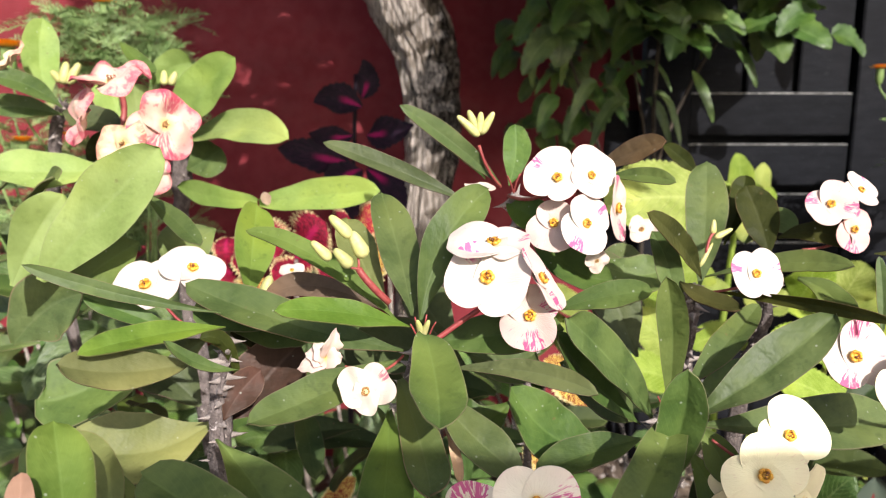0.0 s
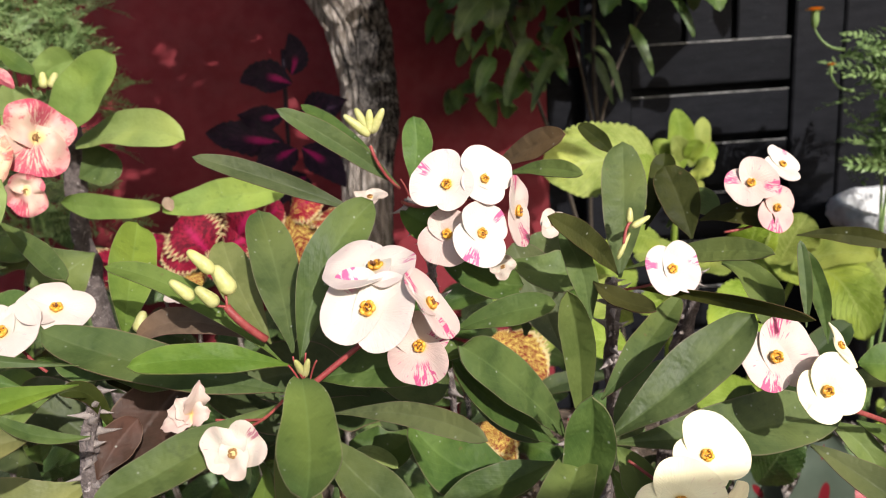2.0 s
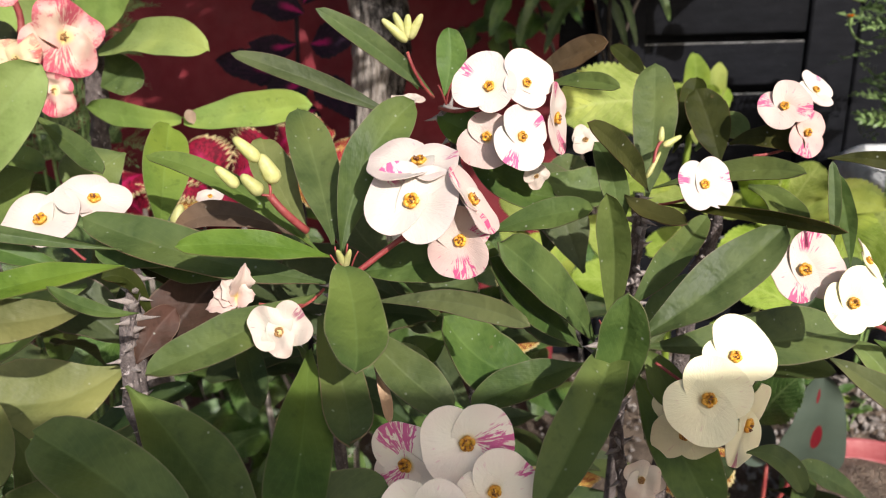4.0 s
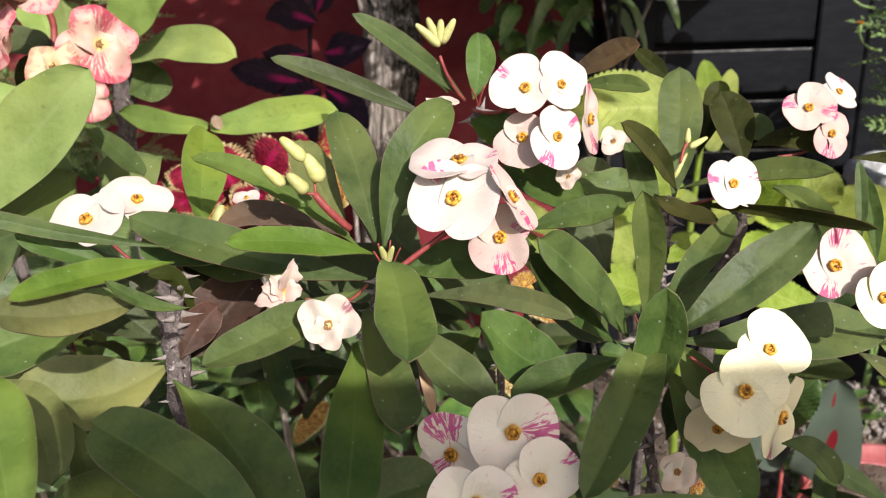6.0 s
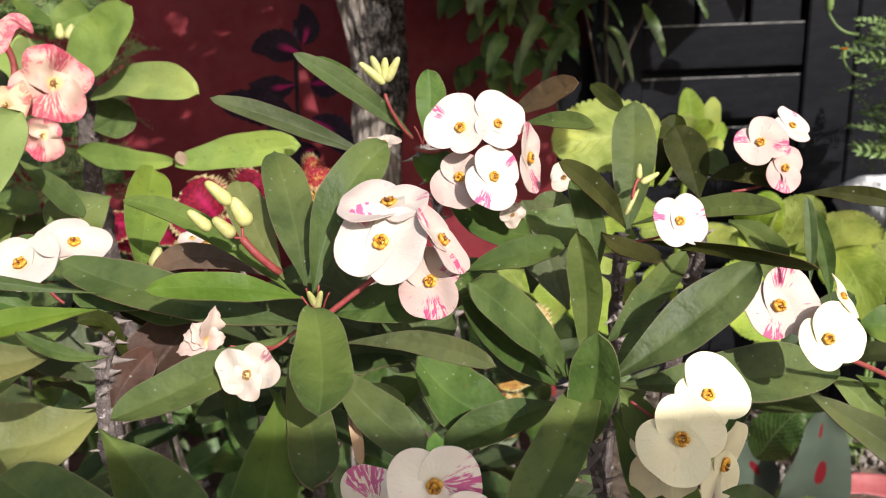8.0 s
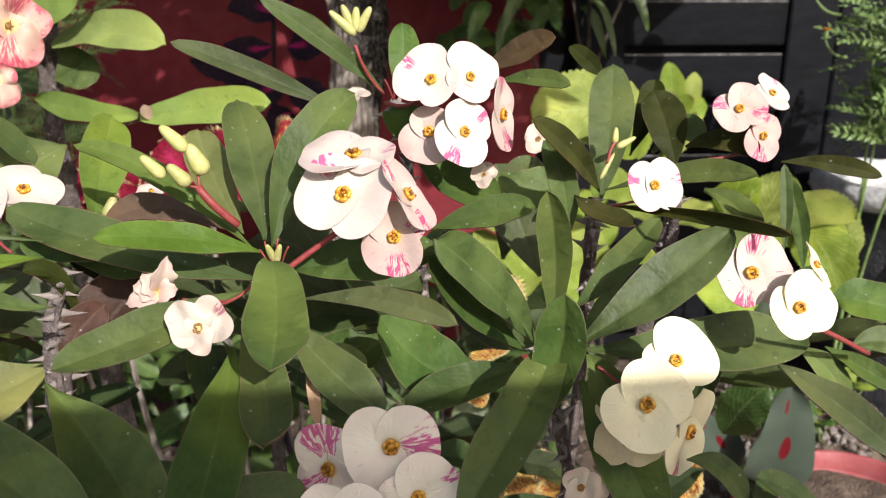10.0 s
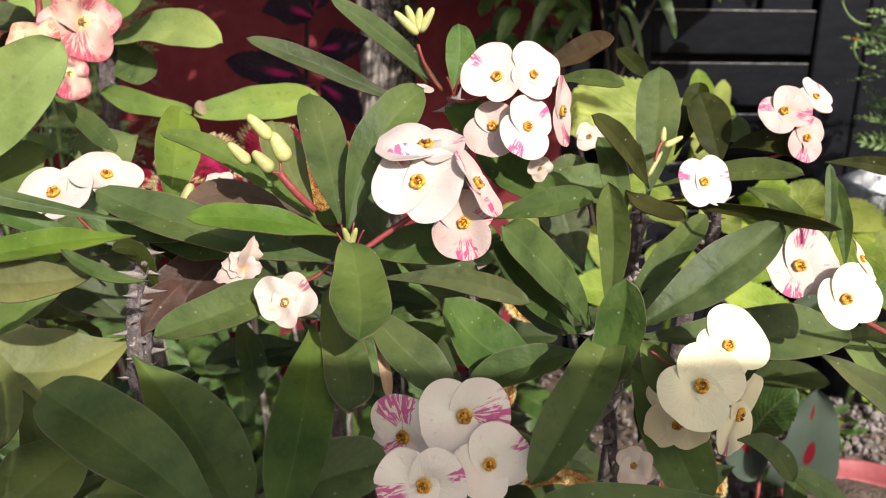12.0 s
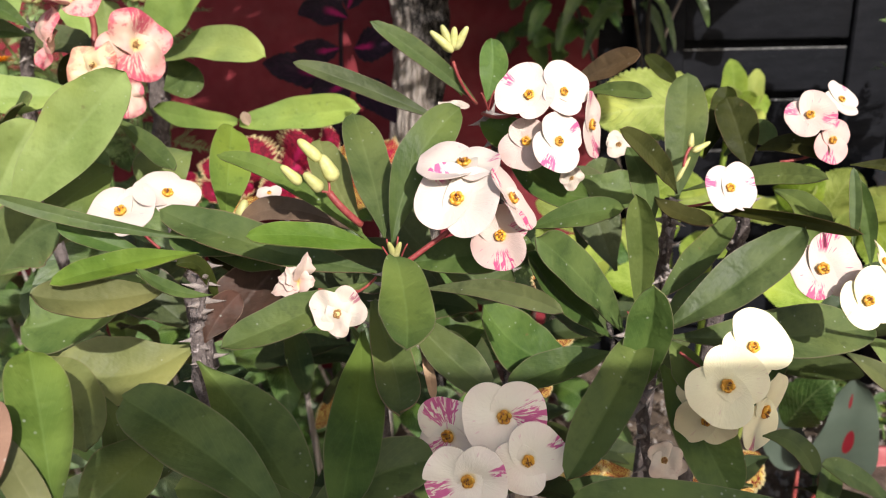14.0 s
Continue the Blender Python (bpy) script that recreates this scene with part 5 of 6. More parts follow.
leaf_of(VARIEGATED, (-0.273, 1.118, 0.661), (-0.292, 1.103, 0.680), (-0.312, 1.113, 0.684), 0.052, (0.35, -0.75, 0.56), coleus_crimson, **FRILLED)
leaf_of(VARIEGATED, (-0.367, 1.128, 0.686), (-0.382, 1.092, 0.680), (-0.397, 1.080, 0.658), 0.053, (-0.02, -0.75, 0.62), coleus_crimson, **FRILLED)
leaf_of(VARIEGATED, (-0.330, 1.131, 0.707), (-0.328, 1.111, 0.697), (-0.326, 1.115, 0.671), 0.037, (0.09, -0.75, 0.70), coleus_crimson, **FRILLED)
leaf_of(VARIEGATED, (-0.169, 1.124, 0.709), (-0.153, 1.102, 0.732), (-0.137, 1.103, 0.740), 0.048, (0.17, -0.75, 0.63), coleus_crimson, **FRILLED)
leaf_of(VARIEGATED, (-0.133, 1.126, 0.723), (-0.109, 1.113, 0.740), (-0.086, 1.125, 0.741), 0.050, (0.18, -0.75, 0.61), coleus_mixed, **FRILLED)
leaf_of(VARIEGATED, (-0.126, 1.127, 0.728), (-0.119, 1.095, 0.688), (-0.112, 1.088, 0.633), 0.076, (-0.33, -0.75, 0.70), coleus_yellow, **FRILLED)
leaf_of(VARIEGATED, (-0.093, 1.123, 0.718), (-0.072, 1.096, 0.720), (-0.050, 1.093, 0.705), 0.047, (0.15, -0.75, 0.71), coleus_mixed, **FRILLED)
leaf_of(VARIEGATED, (-0.316, 1.119, 0.657), (-0.324, 1.088, 0.662), (-0.332, 1.082, 0.652), 0.047, (0.29, -0.75, 0.54), coleus_crimson, **FRILLED)
leaf_of(VARIEGATED, (-0.206, 1.115, 0.663), (-0.227, 1.082, 0.666), (-0.247, 1.073, 0.652), 0.058, (-0.04, -0.75, 0.73), coleus_crimson, **FRILLED)
leaf_of(VARIEGATED, (-0.158, 1.119, 0.692), (-0.163, 1.081, 0.682), (-0.168, 1.066, 0.656), 0.055, (-0.28, -0.75, 0.45), coleus_crimson, **FRILLED)
leaf_of(VARIEGATED, (-0.292, 1.116, 0.651), (-0.281, 1.095, 0.645), (-0.271, 1.097, 0.623), 0.050, (0.33, -0.75, 0.55), coleus_yellow, **FRILLED)
leaf_of(VARIEGATED, (-0.369, 1.115, 0.629), (-0.378, 1.092, 0.658), (-0.387, 1.093, 0.671), 0.048, (-0.14, -0.75, 0.58), coleus_crimson, **FRILLED)
leaf_of(VARIEGATED, (0.164, 0.989, 0.555), (0.180, 0.961, 0.541), (0.197, 0.957, 0.511), 0.059, (-0.10, -0.75, 0.60), coleus_yellow, **FRILLED)
leaf_of(VARIEGATED, (0.158, 0.984, 0.531), (0.150, 0.962, 0.560), (0.142, 0.964, 0.573), 0.039, (0.28, -0.75, 0.64), coleus_yellow, **FRILLED)
leaf_of(VARIEGATED, (0.125, 0.966, 0.450), (0.140, 0.927, 0.448), (0.156, 0.912, 0.429), 0.051, (0.25, -0.75, 0.75), coleus_yellow, **FRILLED)
leaf_of(VARIEGATED, (0.140, 0.958, 0.420), (0.128, 0.935, 0.449), (0.117, 0.935, 0.463), 0.037, (-0.24, -0.75, 0.70), coleus_yellow, **FRILLED)
leaf_of(VARIEGATED, (0.155, 0.972, 0.569), (0.175, 0.945, 0.545), (0.194, 0.917, 0.515), 0.059, (-0.13, -0.73, 0.67), coleus_yellow, **TOOTHED)
leaf_of(VARIEGATED, (0.117, 0.948, 0.457), (0.134, 0.922, 0.440), (0.147, 0.895, 0.416), 0.044, (-0.11, -0.65, 0.75), coleus_yellow, **TOOTHED)
leaf_of(VARIEGATED, (0.230, 0.880, 0.353), (0.192, 0.853, 0.323), (0.152, 0.825, 0.295), 0.051, (-0.14, -0.62, 0.77), coleus_yellow, **TOOTHED)
leaf_of(VARIEGATED, (0.426, 0.864, 0.345), (0.391, 0.839, 0.321), (0.365, 0.810, 0.293), 0.051, (-0.22, -0.54, 0.81), coleus_yellow, **TOOTHED)
leaf_of(VARIEGATED, (0.190, 0.948, 0.494), (0.165, 0.935, 0.481), (0.134, 0.925, 0.474), 0.030, (0.01, -0.66, 0.75), coleus_yellow, **TOOTHED)
leaf_of(VARIEGATED, (-0.102, 0.810, 0.478), (-0.123, 0.805, 0.459), (-0.144, 0.797, 0.434), 0.027, (-0.22, -0.86, 0.47), coleus_yellow, **TOOTHED)
leaf_of(VARIEGATED, (0.160, 0.761, 0.369), (0.175, 0.753, 0.390), (0.189, 0.758, 0.398), 0.030, (0.07, -0.60, 0.75), coleus_yellow, **FRILLED)
leaf_of(VARIEGATED, (0.212, 0.766, 0.396), (0.196, 0.760, 0.417), (0.181, 0.767, 0.425), 0.030, (0.15, -0.60, 0.75), coleus_yellow, **FRILLED)
leaf_of(VARIEGATED, (0.207, 0.758, 0.368), (0.210, 0.753, 0.396), (0.213, 0.760, 0.411), 0.030, (0.18, -0.60, 0.75), coleus_yellow, **FRILLED)
leaf_of(VARIEGATED, (0.331, 0.749, 0.367), (0.339, 0.743, 0.392), (0.347, 0.749, 0.405), 0.030, (0.27, -0.60, 0.75), coleus_yellow, **FRILLED)
leaf_of(VARIEGATED, (0.372, 0.743, 0.357), (0.353, 0.737, 0.375), (0.335, 0.742, 0.381), 0.030, (0.14, -0.60, 0.75), coleus_yellow, **FRILLED)
leaf_of(VARIEGATED, (0.330, 0.741, 0.343), (0.325, 0.737, 0.370), (0.321, 0.745, 0.385), 0.030, (0.25, -0.60, 0.75), coleus_yellow, **FRILLED)
leaf_of(VARIEGATED, (0.300, 0.753, 0.374), (0.316, 0.743, 0.389), (0.333, 0.746, 0.392), 0.030, (-0.28, -0.60, 0.75), coleus_yellow, **FRILLED)
leaf_of(LIME, (0.469, 1.174, 0.741), (0.469, 1.178, 0.791), (0.468, 1.195, 0.833), 0.039, (-0.03, -0.90, 0.20), lime, **CRINKLED)
leaf_of(LIME, (0.483, 1.174, 0.744), (0.497, 1.176, 0.785), (0.511, 1.190, 0.817), 0.032, (-0.10, -0.90, 0.20), lime, **CRINKLED)
leaf_of(LIME, (0.466, 1.176, 0.750), (0.447, 1.175, 0.771), (0.427, 1.185, 0.783), 0.032, (-0.29, -0.90, 0.20), lime, **CRINKLED)
leaf_of(LIME, (0.488, 1.174, 0.748), (0.507, 1.170, 0.763), (0.527, 1.177, 0.769), 0.032, (0.29, -0.90, 0.20), lime, **CRINKLED)
leaf_of(LIME, (0.475, 1.176, 0.754), (0.460, 1.160, 0.777), (0.446, 1.156, 0.793), 0.030, (-0.39, -0.90, 0.50), lime, **CRINKLED)
leaf_of(LIME, (0.481, 1.176, 0.753), (0.483, 1.159, 0.775), (0.485, 1.153, 0.789), 0.028, (0.00, -0.90, 0.50), lime, **CRINKLED)
leaf_of(LIME, (0.469, 1.174, 0.741), (0.449, 1.154, 0.748), (0.429, 1.146, 0.747), 0.035, (0.32, -0.90, 0.50), lime, **CRINKLED)
leaf_of(LIME, (0.487, 1.172, 0.740), (0.494, 1.150, 0.742), (0.502, 1.140, 0.737), 0.039, (-0.34, -0.90, 0.50), lime, **CRINKLED)
leaf_of(LIME, (0.481, 1.171, 0.732), (0.470, 1.146, 0.721), (0.458, 1.134, 0.702), 0.041, (0.04, -0.90, 0.50), lime, **CRINKLED)
leaf_of(LIME, (0.413, 1.140, 0.761), (0.326, 1.118, 0.772), (0.238, 1.096, 0.758), 0.121, (0.10, -0.80, 0.55), lime, **CRINKLED)
leaf_of(LIME, (0.608, 1.041, 0.601), (0.522, 1.019, 0.624), (0.444, 0.998, 0.649), 0.049, (0.36, -0.67, 0.64), lime, **CRINKLED)
leaf_of(LIME, (0.574, 0.966, 0.628), (0.592, 0.925, 0.610), (0.591, 0.877, 0.558), 0.071, (-0.49, -0.60, 0.64), lime, **CRINKLED)
leaf_of(LIME, (0.553, 0.986, 0.621), (0.593, 0.960, 0.649), (0.632, 0.927, 0.648), 0.041, (-0.60, -0.52, 0.61), lime, **CRINKLED)
leaf_of(LIME, (0.554, 1.000, 0.547), (0.490, 0.986, 0.583), (0.431, 0.955, 0.552), 0.066, (0.25, -0.60, 0.76), lime, **CRINKLED)
leaf_of(LIME, (0.477, 0.917, 0.489), (0.433, 0.903, 0.485), (0.386, 0.889, 0.480), 0.055, (0.10, -0.57, 0.82), lime, **CRINKLED)
leaf_of(LIME, (0.436, 1.092, 0.610), (0.398, 1.079, 0.635), (0.358, 1.062, 0.639), 0.050, (0.47, -0.70, 0.54), lime, **CRINKLED)
leaf_of(LIME, (0.219, 1.078, 0.593), (0.181, 1.067, 0.625), (0.148, 1.052, 0.644), 0.038, (0.53, -0.77, 0.35), lime, **CRINKLED)
leaf_of(LIME, (0.246, 1.021, 0.574), (0.222, 1.003, 0.558), (0.196, 0.981, 0.528), 0.039, (-0.08, -0.72, 0.69), lime, **CRINKLED)
leaf_of(LIME, (0.548, 0.926, 0.502), (0.483, 0.922, 0.542), (0.422, 0.912, 0.563), 0.056, (0.33, -0.80, 0.50), lime, **CRINKLED)
leaf_of(LIME, (0.583, 1.025, 0.656), (0.608, 0.968, 0.630), (0.622, 0.911, 0.603), 0.091, (-0.54, -0.50, 0.68), lime, **CRINKLED)
leaf_of(LIME, (0.556, 1.083, 0.669), (0.565, 1.020, 0.638), (0.566, 0.957, 0.603), 0.067, (-0.46, -0.44, 0.77), lime, **CRINKLED)
leaf_of(LIME, (0.243, 1.012, 0.542), (0.208, 1.000, 0.580), (0.175, 0.985, 0.610), 0.043, (0.53, -0.82, 0.22), lime, **CRINKLED)
leaf_of(LIME, (0.449, 1.057, 0.563), (0.394, 1.025, 0.583), (0.342, 0.986, 0.581), 0.048, (0.44, -0.48, 0.76), lime, **CRINKLED)
leaf_of(PURPLE, (-0.159, 1.486, 0.906), (-0.206, 1.469, 0.922), (-0.246, 1.447, 0.914), 0.059, (0.42, -0.87, 0.26), purple, **POINTED)
leaf_of(PURPLE, (-0.161, 1.509, 0.923), (-0.149, 1.511, 0.961), (-0.158, 1.513, 0.999), 0.045, (0.10, -0.99, 0.05), purple, **POINTED)
leaf_of(PURPLE, (-0.181, 1.466, 0.798), (-0.256, 1.429, 0.816), (-0.306, 1.391, 0.832), 0.065, (0.55, -0.76, 0.35), purple, **POINTED)
leaf_of(PURPLE, (-0.148, 1.476, 0.852), (-0.102, 1.457, 0.858), (-0.053, 1.439, 0.872), 0.059, (-0.40, -0.88, 0.25), purple, **POINTED)
leaf_of(PURPLE, (-0.177, 1.486, 0.852), (-0.223, 1.460, 0.847), (-0.256, 1.436, 0.858), 0.044, (0.52, -0.79, 0.32), purple, **POINTED)
leaf_of(PURPLE, (-0.159, 1.464, 0.787), (-0.197, 1.420, 0.769), (-0.233, 1.372, 0.732), 0.058, (0.41, -0.69, 0.60), purple, **POINTED)
leaf_of(PURPLE, (-0.149, 1.474, 0.786), (-0.103, 1.443, 0.756), (-0.069, 1.410, 0.716), 0.059, (-0.14, -0.81, 0.57), purple, **POINTED)
leaf_of(PURPLE, (-0.149, 1.488, 0.729), (-0.169, 1.461, 0.719), (-0.195, 1.429, 0.689), 0.051, (0.35, -0.70, 0.62), purple, **POINTED)
leaf_of(LIME, (0.355, 1.056, 0.544), (0.309, 1.048, 0.582), (0.264, 1.038, 0.611), 0.065, (0.40, -0.86, 0.32), lime, **CRINKLED)
leaf_of(LIME, (0.340, 1.026, 0.512), (0.294, 1.013, 0.534), (0.241, 0.997, 0.542), 0.056, (0.39, -0.69, 0.61), lime, **CRINKLED)
leaf_of(LIME, (0.235, 1.075, 0.523), (0.192, 1.078, 0.559), (0.158, 1.082, 0.603), 0.050, (0.25, -0.91, 0.32), lime, **CRINKLED)
leaf_of(LIME, (0.311, 1.131, 0.648), (0.338, 1.098, 0.611), (0.348, 1.066, 0.576), 0.059, (-0.26, -0.78, 0.57), lime, **CRINKLED)


leaf_of(LIME, (0.368, 1.024, 0.716), (0.356, 1.005, 0.754), (0.337, 0.995, 0.789), 0.062, (-0.1, -0.85, 0.5), lime, **CRINKLED)
leaf_of(LIME, (0.368, 0.991, 0.676), (0.328, 0.965, 0.691), (0.289, 0.942, 0.684), 0.050, (0.1, -0.75, 0.65), lime, **CRINKLED)
leaf_of(LIME, (0.538, 0.995, 0.629), (0.542, 0.975, 0.665), (0.558, 0.965, 0.702), 0.070, (0.1, -0.85, 0.5), lime, **CRINKLED)
leaf_of(LIME, (0.488, 0.999, 0.641), (0.493, 0.979, 0.677), (0.491, 0.968, 0.709), 0.060, (-0.1, -0.8, 0.6), lime, **CRINKLED)
leaf_of(LIME, (0.418, 0.987, 0.664), (0.428, 0.951, 0.652), (0.444, 0.930, 0.651), 0.055, (0.0, -0.7, 0.7), lime, **CRINKLED)


# lime leaf in shade: the darker hibiscus green paints that shade in
leaf_of(LIME, (0.411, 0.773, 0.439), (0.417, 0.746, 0.489), (0.435, 0.733, 0.520), 0.048, (-0.3, -0.75, 0.55), hibiscus_leaf, **TOOTHED)

# ---------------------------------------------------------------- tree
def tree():
    t = thing("tree", (-0.02, 1.63, 0.0), "old tree with grey fissured bark in front of the red wall", "tree")
    pts = [(-0.07, 1.64, -0.05), (-0.055, 1.64, 0.4), (-0.04, 1.64, 0.70), (-0.026, 1.65, 0.8), (-0.021, 1.66, 0.9), (-0.035, 1.67, 1.01), (-0.072, 1.68, 1.10), (-0.14, 1.68, 1.28), (-0.1, 1.66, 1.6), (0.0, 1.6, 2.0), (0.1, 1.5, 2.35)]
    rad = [0.075, 0.056, 0.052, 0.056, 0.059, 0.066, 0.08, 0.075, 0.06, 0.045, 0.02]
    fine, fr = [], []
    for i in range(len(pts) - 1):
        for k in range(14):
            u = k / 14
            fine.append(Vector(pts[i]).lerp(Vector(pts[i + 1]), u))
            fr.append(rad[i] * (1 - u) + rad[i + 1] * u)
    verts, faces = [], []
    sides = 110
    for i, p in enumerate(fine):
        for j in range(sides):
            g = 2 * math.pi * j / sides
            d = Vector((math.cos(g), math.sin(g), 0))
            ridge = noise.noise(Vector((d.x * 4, d.y * 4, p.z * 4))) * 0.14 + noise.noise(Vector((d.x * 10, d.y * 10, p.z * 6))) * 0.14 - abs(noise.noise(Vector((d.x * 16 + p.z * 3, d.y * 16, p.z * 9)))) * 0.22 - abs(noise.noise(Vector((d.x * 5, d.y * 5, p.z * 22)))) * 0.1 + 0.05
            verts.append(p + d * fr[i] * (1 + ridge))
    for i in range(len(fine) - 1):
        for j in range(sides):
            a, d = i * sides + j, i * sides + (j + 1) % sides
            faces.append((a, d, d + sides, a + sides))
    o = t.location
    part("trunk", mesh("trunk", from_place(verts, o), faces, bark), t, o)
    limbs = (((-0.08, 1.65, 1.12), (-0.2, 1.68, 1.22), (-0.5, 1.6, 1.7), 0.04), ((-0.1, 1.66, 1.6), (0.2, 1.5, 1.9), (0.7, 1.3, 2.1), 0.03),
             ((0.0, 1.6, 2.0), (-0.3, 1.4, 2.2), (-0.6, 1.1, 2.4), 0.025), ((0.0, 1.6, 1.9), (0.4, 1.3, 2.15), (0.5, 0.9, 2.35), 0.025), ((-0.3, 1.64, 1.45), (-0.7, 1.5, 1.8), (-1.1, 1.3, 2.1), 0.025))
    for a, b, c, r in limbs:
        verts, faces = tube(bend(a, b, c, 14), [r * (1 - 0.05 * i) for i in range(15)], 10, 0.3, 2)
        part("limb", mesh("limb", from_place(verts, o), faces, bark), t, o)
    # unseen leaves added along the sun's rays shade the wall; gaps leave spots lit
    rng = random.Random(12)
    verts, faces, uvs = [], [], []
    for _ in range(7000):
        shade = Vector((rng.uniform(-0.95, 0.45), WALL_Y, rng.uniform(0.3, 1.6)))
        c = shade + TO_SUN * ((WALL_Y - rng.uniform(0.1, min(1.45, WALL_Y - (1.24 - shade.z) / 0.65))) / -TO_SUN.y)
        gap = noise.noise(Vector((shade.x * 5.5, 0.3, shade.z * 5.5)))
        if c.z < 1.22 or gap > (0.62 if shade.x < 0.18 else 0.3) or math.hypot(shade.x + 0.49, shade.z - 0.975) < 0.06 or (shade.x < -0.64 and 0.52 < shade.z < 0.9) or (shade.z < 0.55 and shade.x > -0.05) or 0.355 < shade.x < 0.41 or shade.x < -0.9 or shade.x > 0.42 or (-0.09 < shade.x + 0.13 + max(0.0, shade.z - 0.8) * 0.3 < 0.045 and shade.z > 0.45):
            continue
        g = rng.uniform(0, 6.28)
        run = Vector((math.cos(g), math.sin(g), rng.uniform(-0.6, 0.2))).normalized() * rng.uniform(0.06, 0.09)
        v, f, w = blade(c, c + run * 0.5, c + run, 0.04, (rng.uniform(-0.5, 0.5), rng.uniform(-0.5, 0.5), 1), nu=4, nv=2, wide=0.45)
        k = len(verts)
        verts += [q + c - o for q in v]
        faces += [tuple(i + k for i in q) for q in f]
        uvs += w
    crown = part("crown", mesh("crown", verts, faces, hibiscus_leaf, uvs=uvs), t, o)
    tagged(crown, kind="stuff")


tree()

for x, y, seed, top in ((-0.85, 1.6, 31, 0.78), (-0.45, 1.62, 32, 0.6), (0.2, 1.55, 33, 0.46), (-0.15, 1.3, 34, 0.46), (-0.6, 1.15, 35, 0.66)):
    SHRUB = thing("low_shrub", (x, y, 0.0), "low dark green leafy shrub on the soil", "shrub", "low shrubs by the wall")
    for k in range(4):
        cane(SHRUB, (x + 0.02 * k, y, -0.02), (x - 0.05 + 0.03 * k, y, 0.2), (x - 0.12 + 0.08 * k, y - 0.02, top - 0.08), 0.005, bark)
    leafy(SHRUB, (x - 0.2, y - 0.12, 0.05), (x + 0.2, y + 0.1, top), int(130 * top), (0.09, 0.13), (0.05, 0.07), hibiscus_leaf, seed, nu=10, nv=4, wide=0.45)

HIBISCUS = thing("hibiscus_bush", (0.55, 1.66, 0.0), "hibiscus bush with glossy toothed green leaves over the gate", "bush")
for a, b, c in (((0.55, 1.7, -0.02), (0.5, 1.72, 0.6), (0.35, 1.62, 1.2)), ((0.57, 1.7, -0.02), (0.48, 1.74, 0.7), (0.75, 1.62, 1.25)), ((0.53, 1.71, -0.02), (0.42, 1.72, 0.6), (0.2, 1.6, 1.15)), ((0.55, 1.7, 0.5), (0.46, 1.66, 0.9), (0.5, 1.58, 1.5))):
    cane(HIBISCUS, a, b, c, 0.006, twig)
glossy = dict(teeth=9, ragged=0.16, nu=18, nv=6, wide=0.4, power=0.75, fold=0.18)
leafy(HIBISCUS, (0.21, 1.52, 1.04), (0.46, 1.68, 1.24), 46, (0.065, 0.1), (0.045, 0.065), hibiscus_leaf, 21, droop=0.7, **glossy)
leafy(HIBISCUS, (0.38, 1.5, 1.04), (0.78, 1.66, 1.25), 64, (0.065, 0.1), (0.045, 0.065), hibiscus_leaf, 22, droop=0.5, **glossy)
leafy(HIBISCUS, (0.18, 1.45, 1.2), (0.95, 1.68, 1.62), 140, (0.08, 0.12), (0.055, 0.08), hibiscus_leaf, 23, droop=0.5, **glossy)
leafy(HIBISCUS, (0.26, 1.58, 0.90), (0.52, 1.70, 1.02), 6, (0.06, 0.1), (0.02, 0.032), hibiscus_leaf, 24, droop=1.6, **glossy)
leafy(HIBISCUS, (0.17, 1.60, 0.90), (0.36, 1.74, 1.06), 10, (0.05, 0.085), (0.018, 0.034), hibiscus_leaf, 25, droop=1.2, **glossy)
leafy(HIBISCUS, (0.16, 1.66, 0.84), (0.36, 1.8, 1.12), 34, (0.05, 0.085), (0.03, 0.05), hibiscus_leaf, 26, droop=0.9, **glossy)
leaf_of(HIBISCUS, (0.232, 1.58, 1.075), (0.235, 1.55, 1.03), (0.228, 1.55, 0.985), 0.062, (0.1, -0.9, 0.45), hibiscus_leaf, **glossy)
leaf_of(HIBISCUS, (0.44, 1.56, 1.1), (0.455, 1.54, 1.07), (0.462, 1.53, 1.03), 0.07, (0.1, -0.9, 0.5), hibiscus_leaf, **glossy)
leaf_of(HIBISCUS, (0.66, 1.58, 1.06), (0.70, 1.54, 1.06), (0.755, 1.5, 1.02), 0.075, (0.1, -0.8, 0.6), hibiscus_leaf, **glossy)
leaf_of(HIBISCUS, (0.67, 1.58, 1.06), (0.66, 1.53, 1.03), (0.665, 1.5, 0.99), 0.06, (0.0, -0.8, 0.6), hibiscus_leaf, **glossy)
leaf_of(HIBISCUS, (0.60, 1.6, 1.04), (0.615, 1.56, 1.0), (0.635, 1.55, 0.945), 0.02, (0.0, -0.9, 0.3), hibiscus_leaf, **glossy)
leaf_of(HIBISCUS, (0.52, 1.6, 0.98), (0.535, 1.56, 0.93), (0.555, 1.56, 0.875), 0.02, (0.0, -0.9, 0.3), hibiscus_leaf, **glossy)


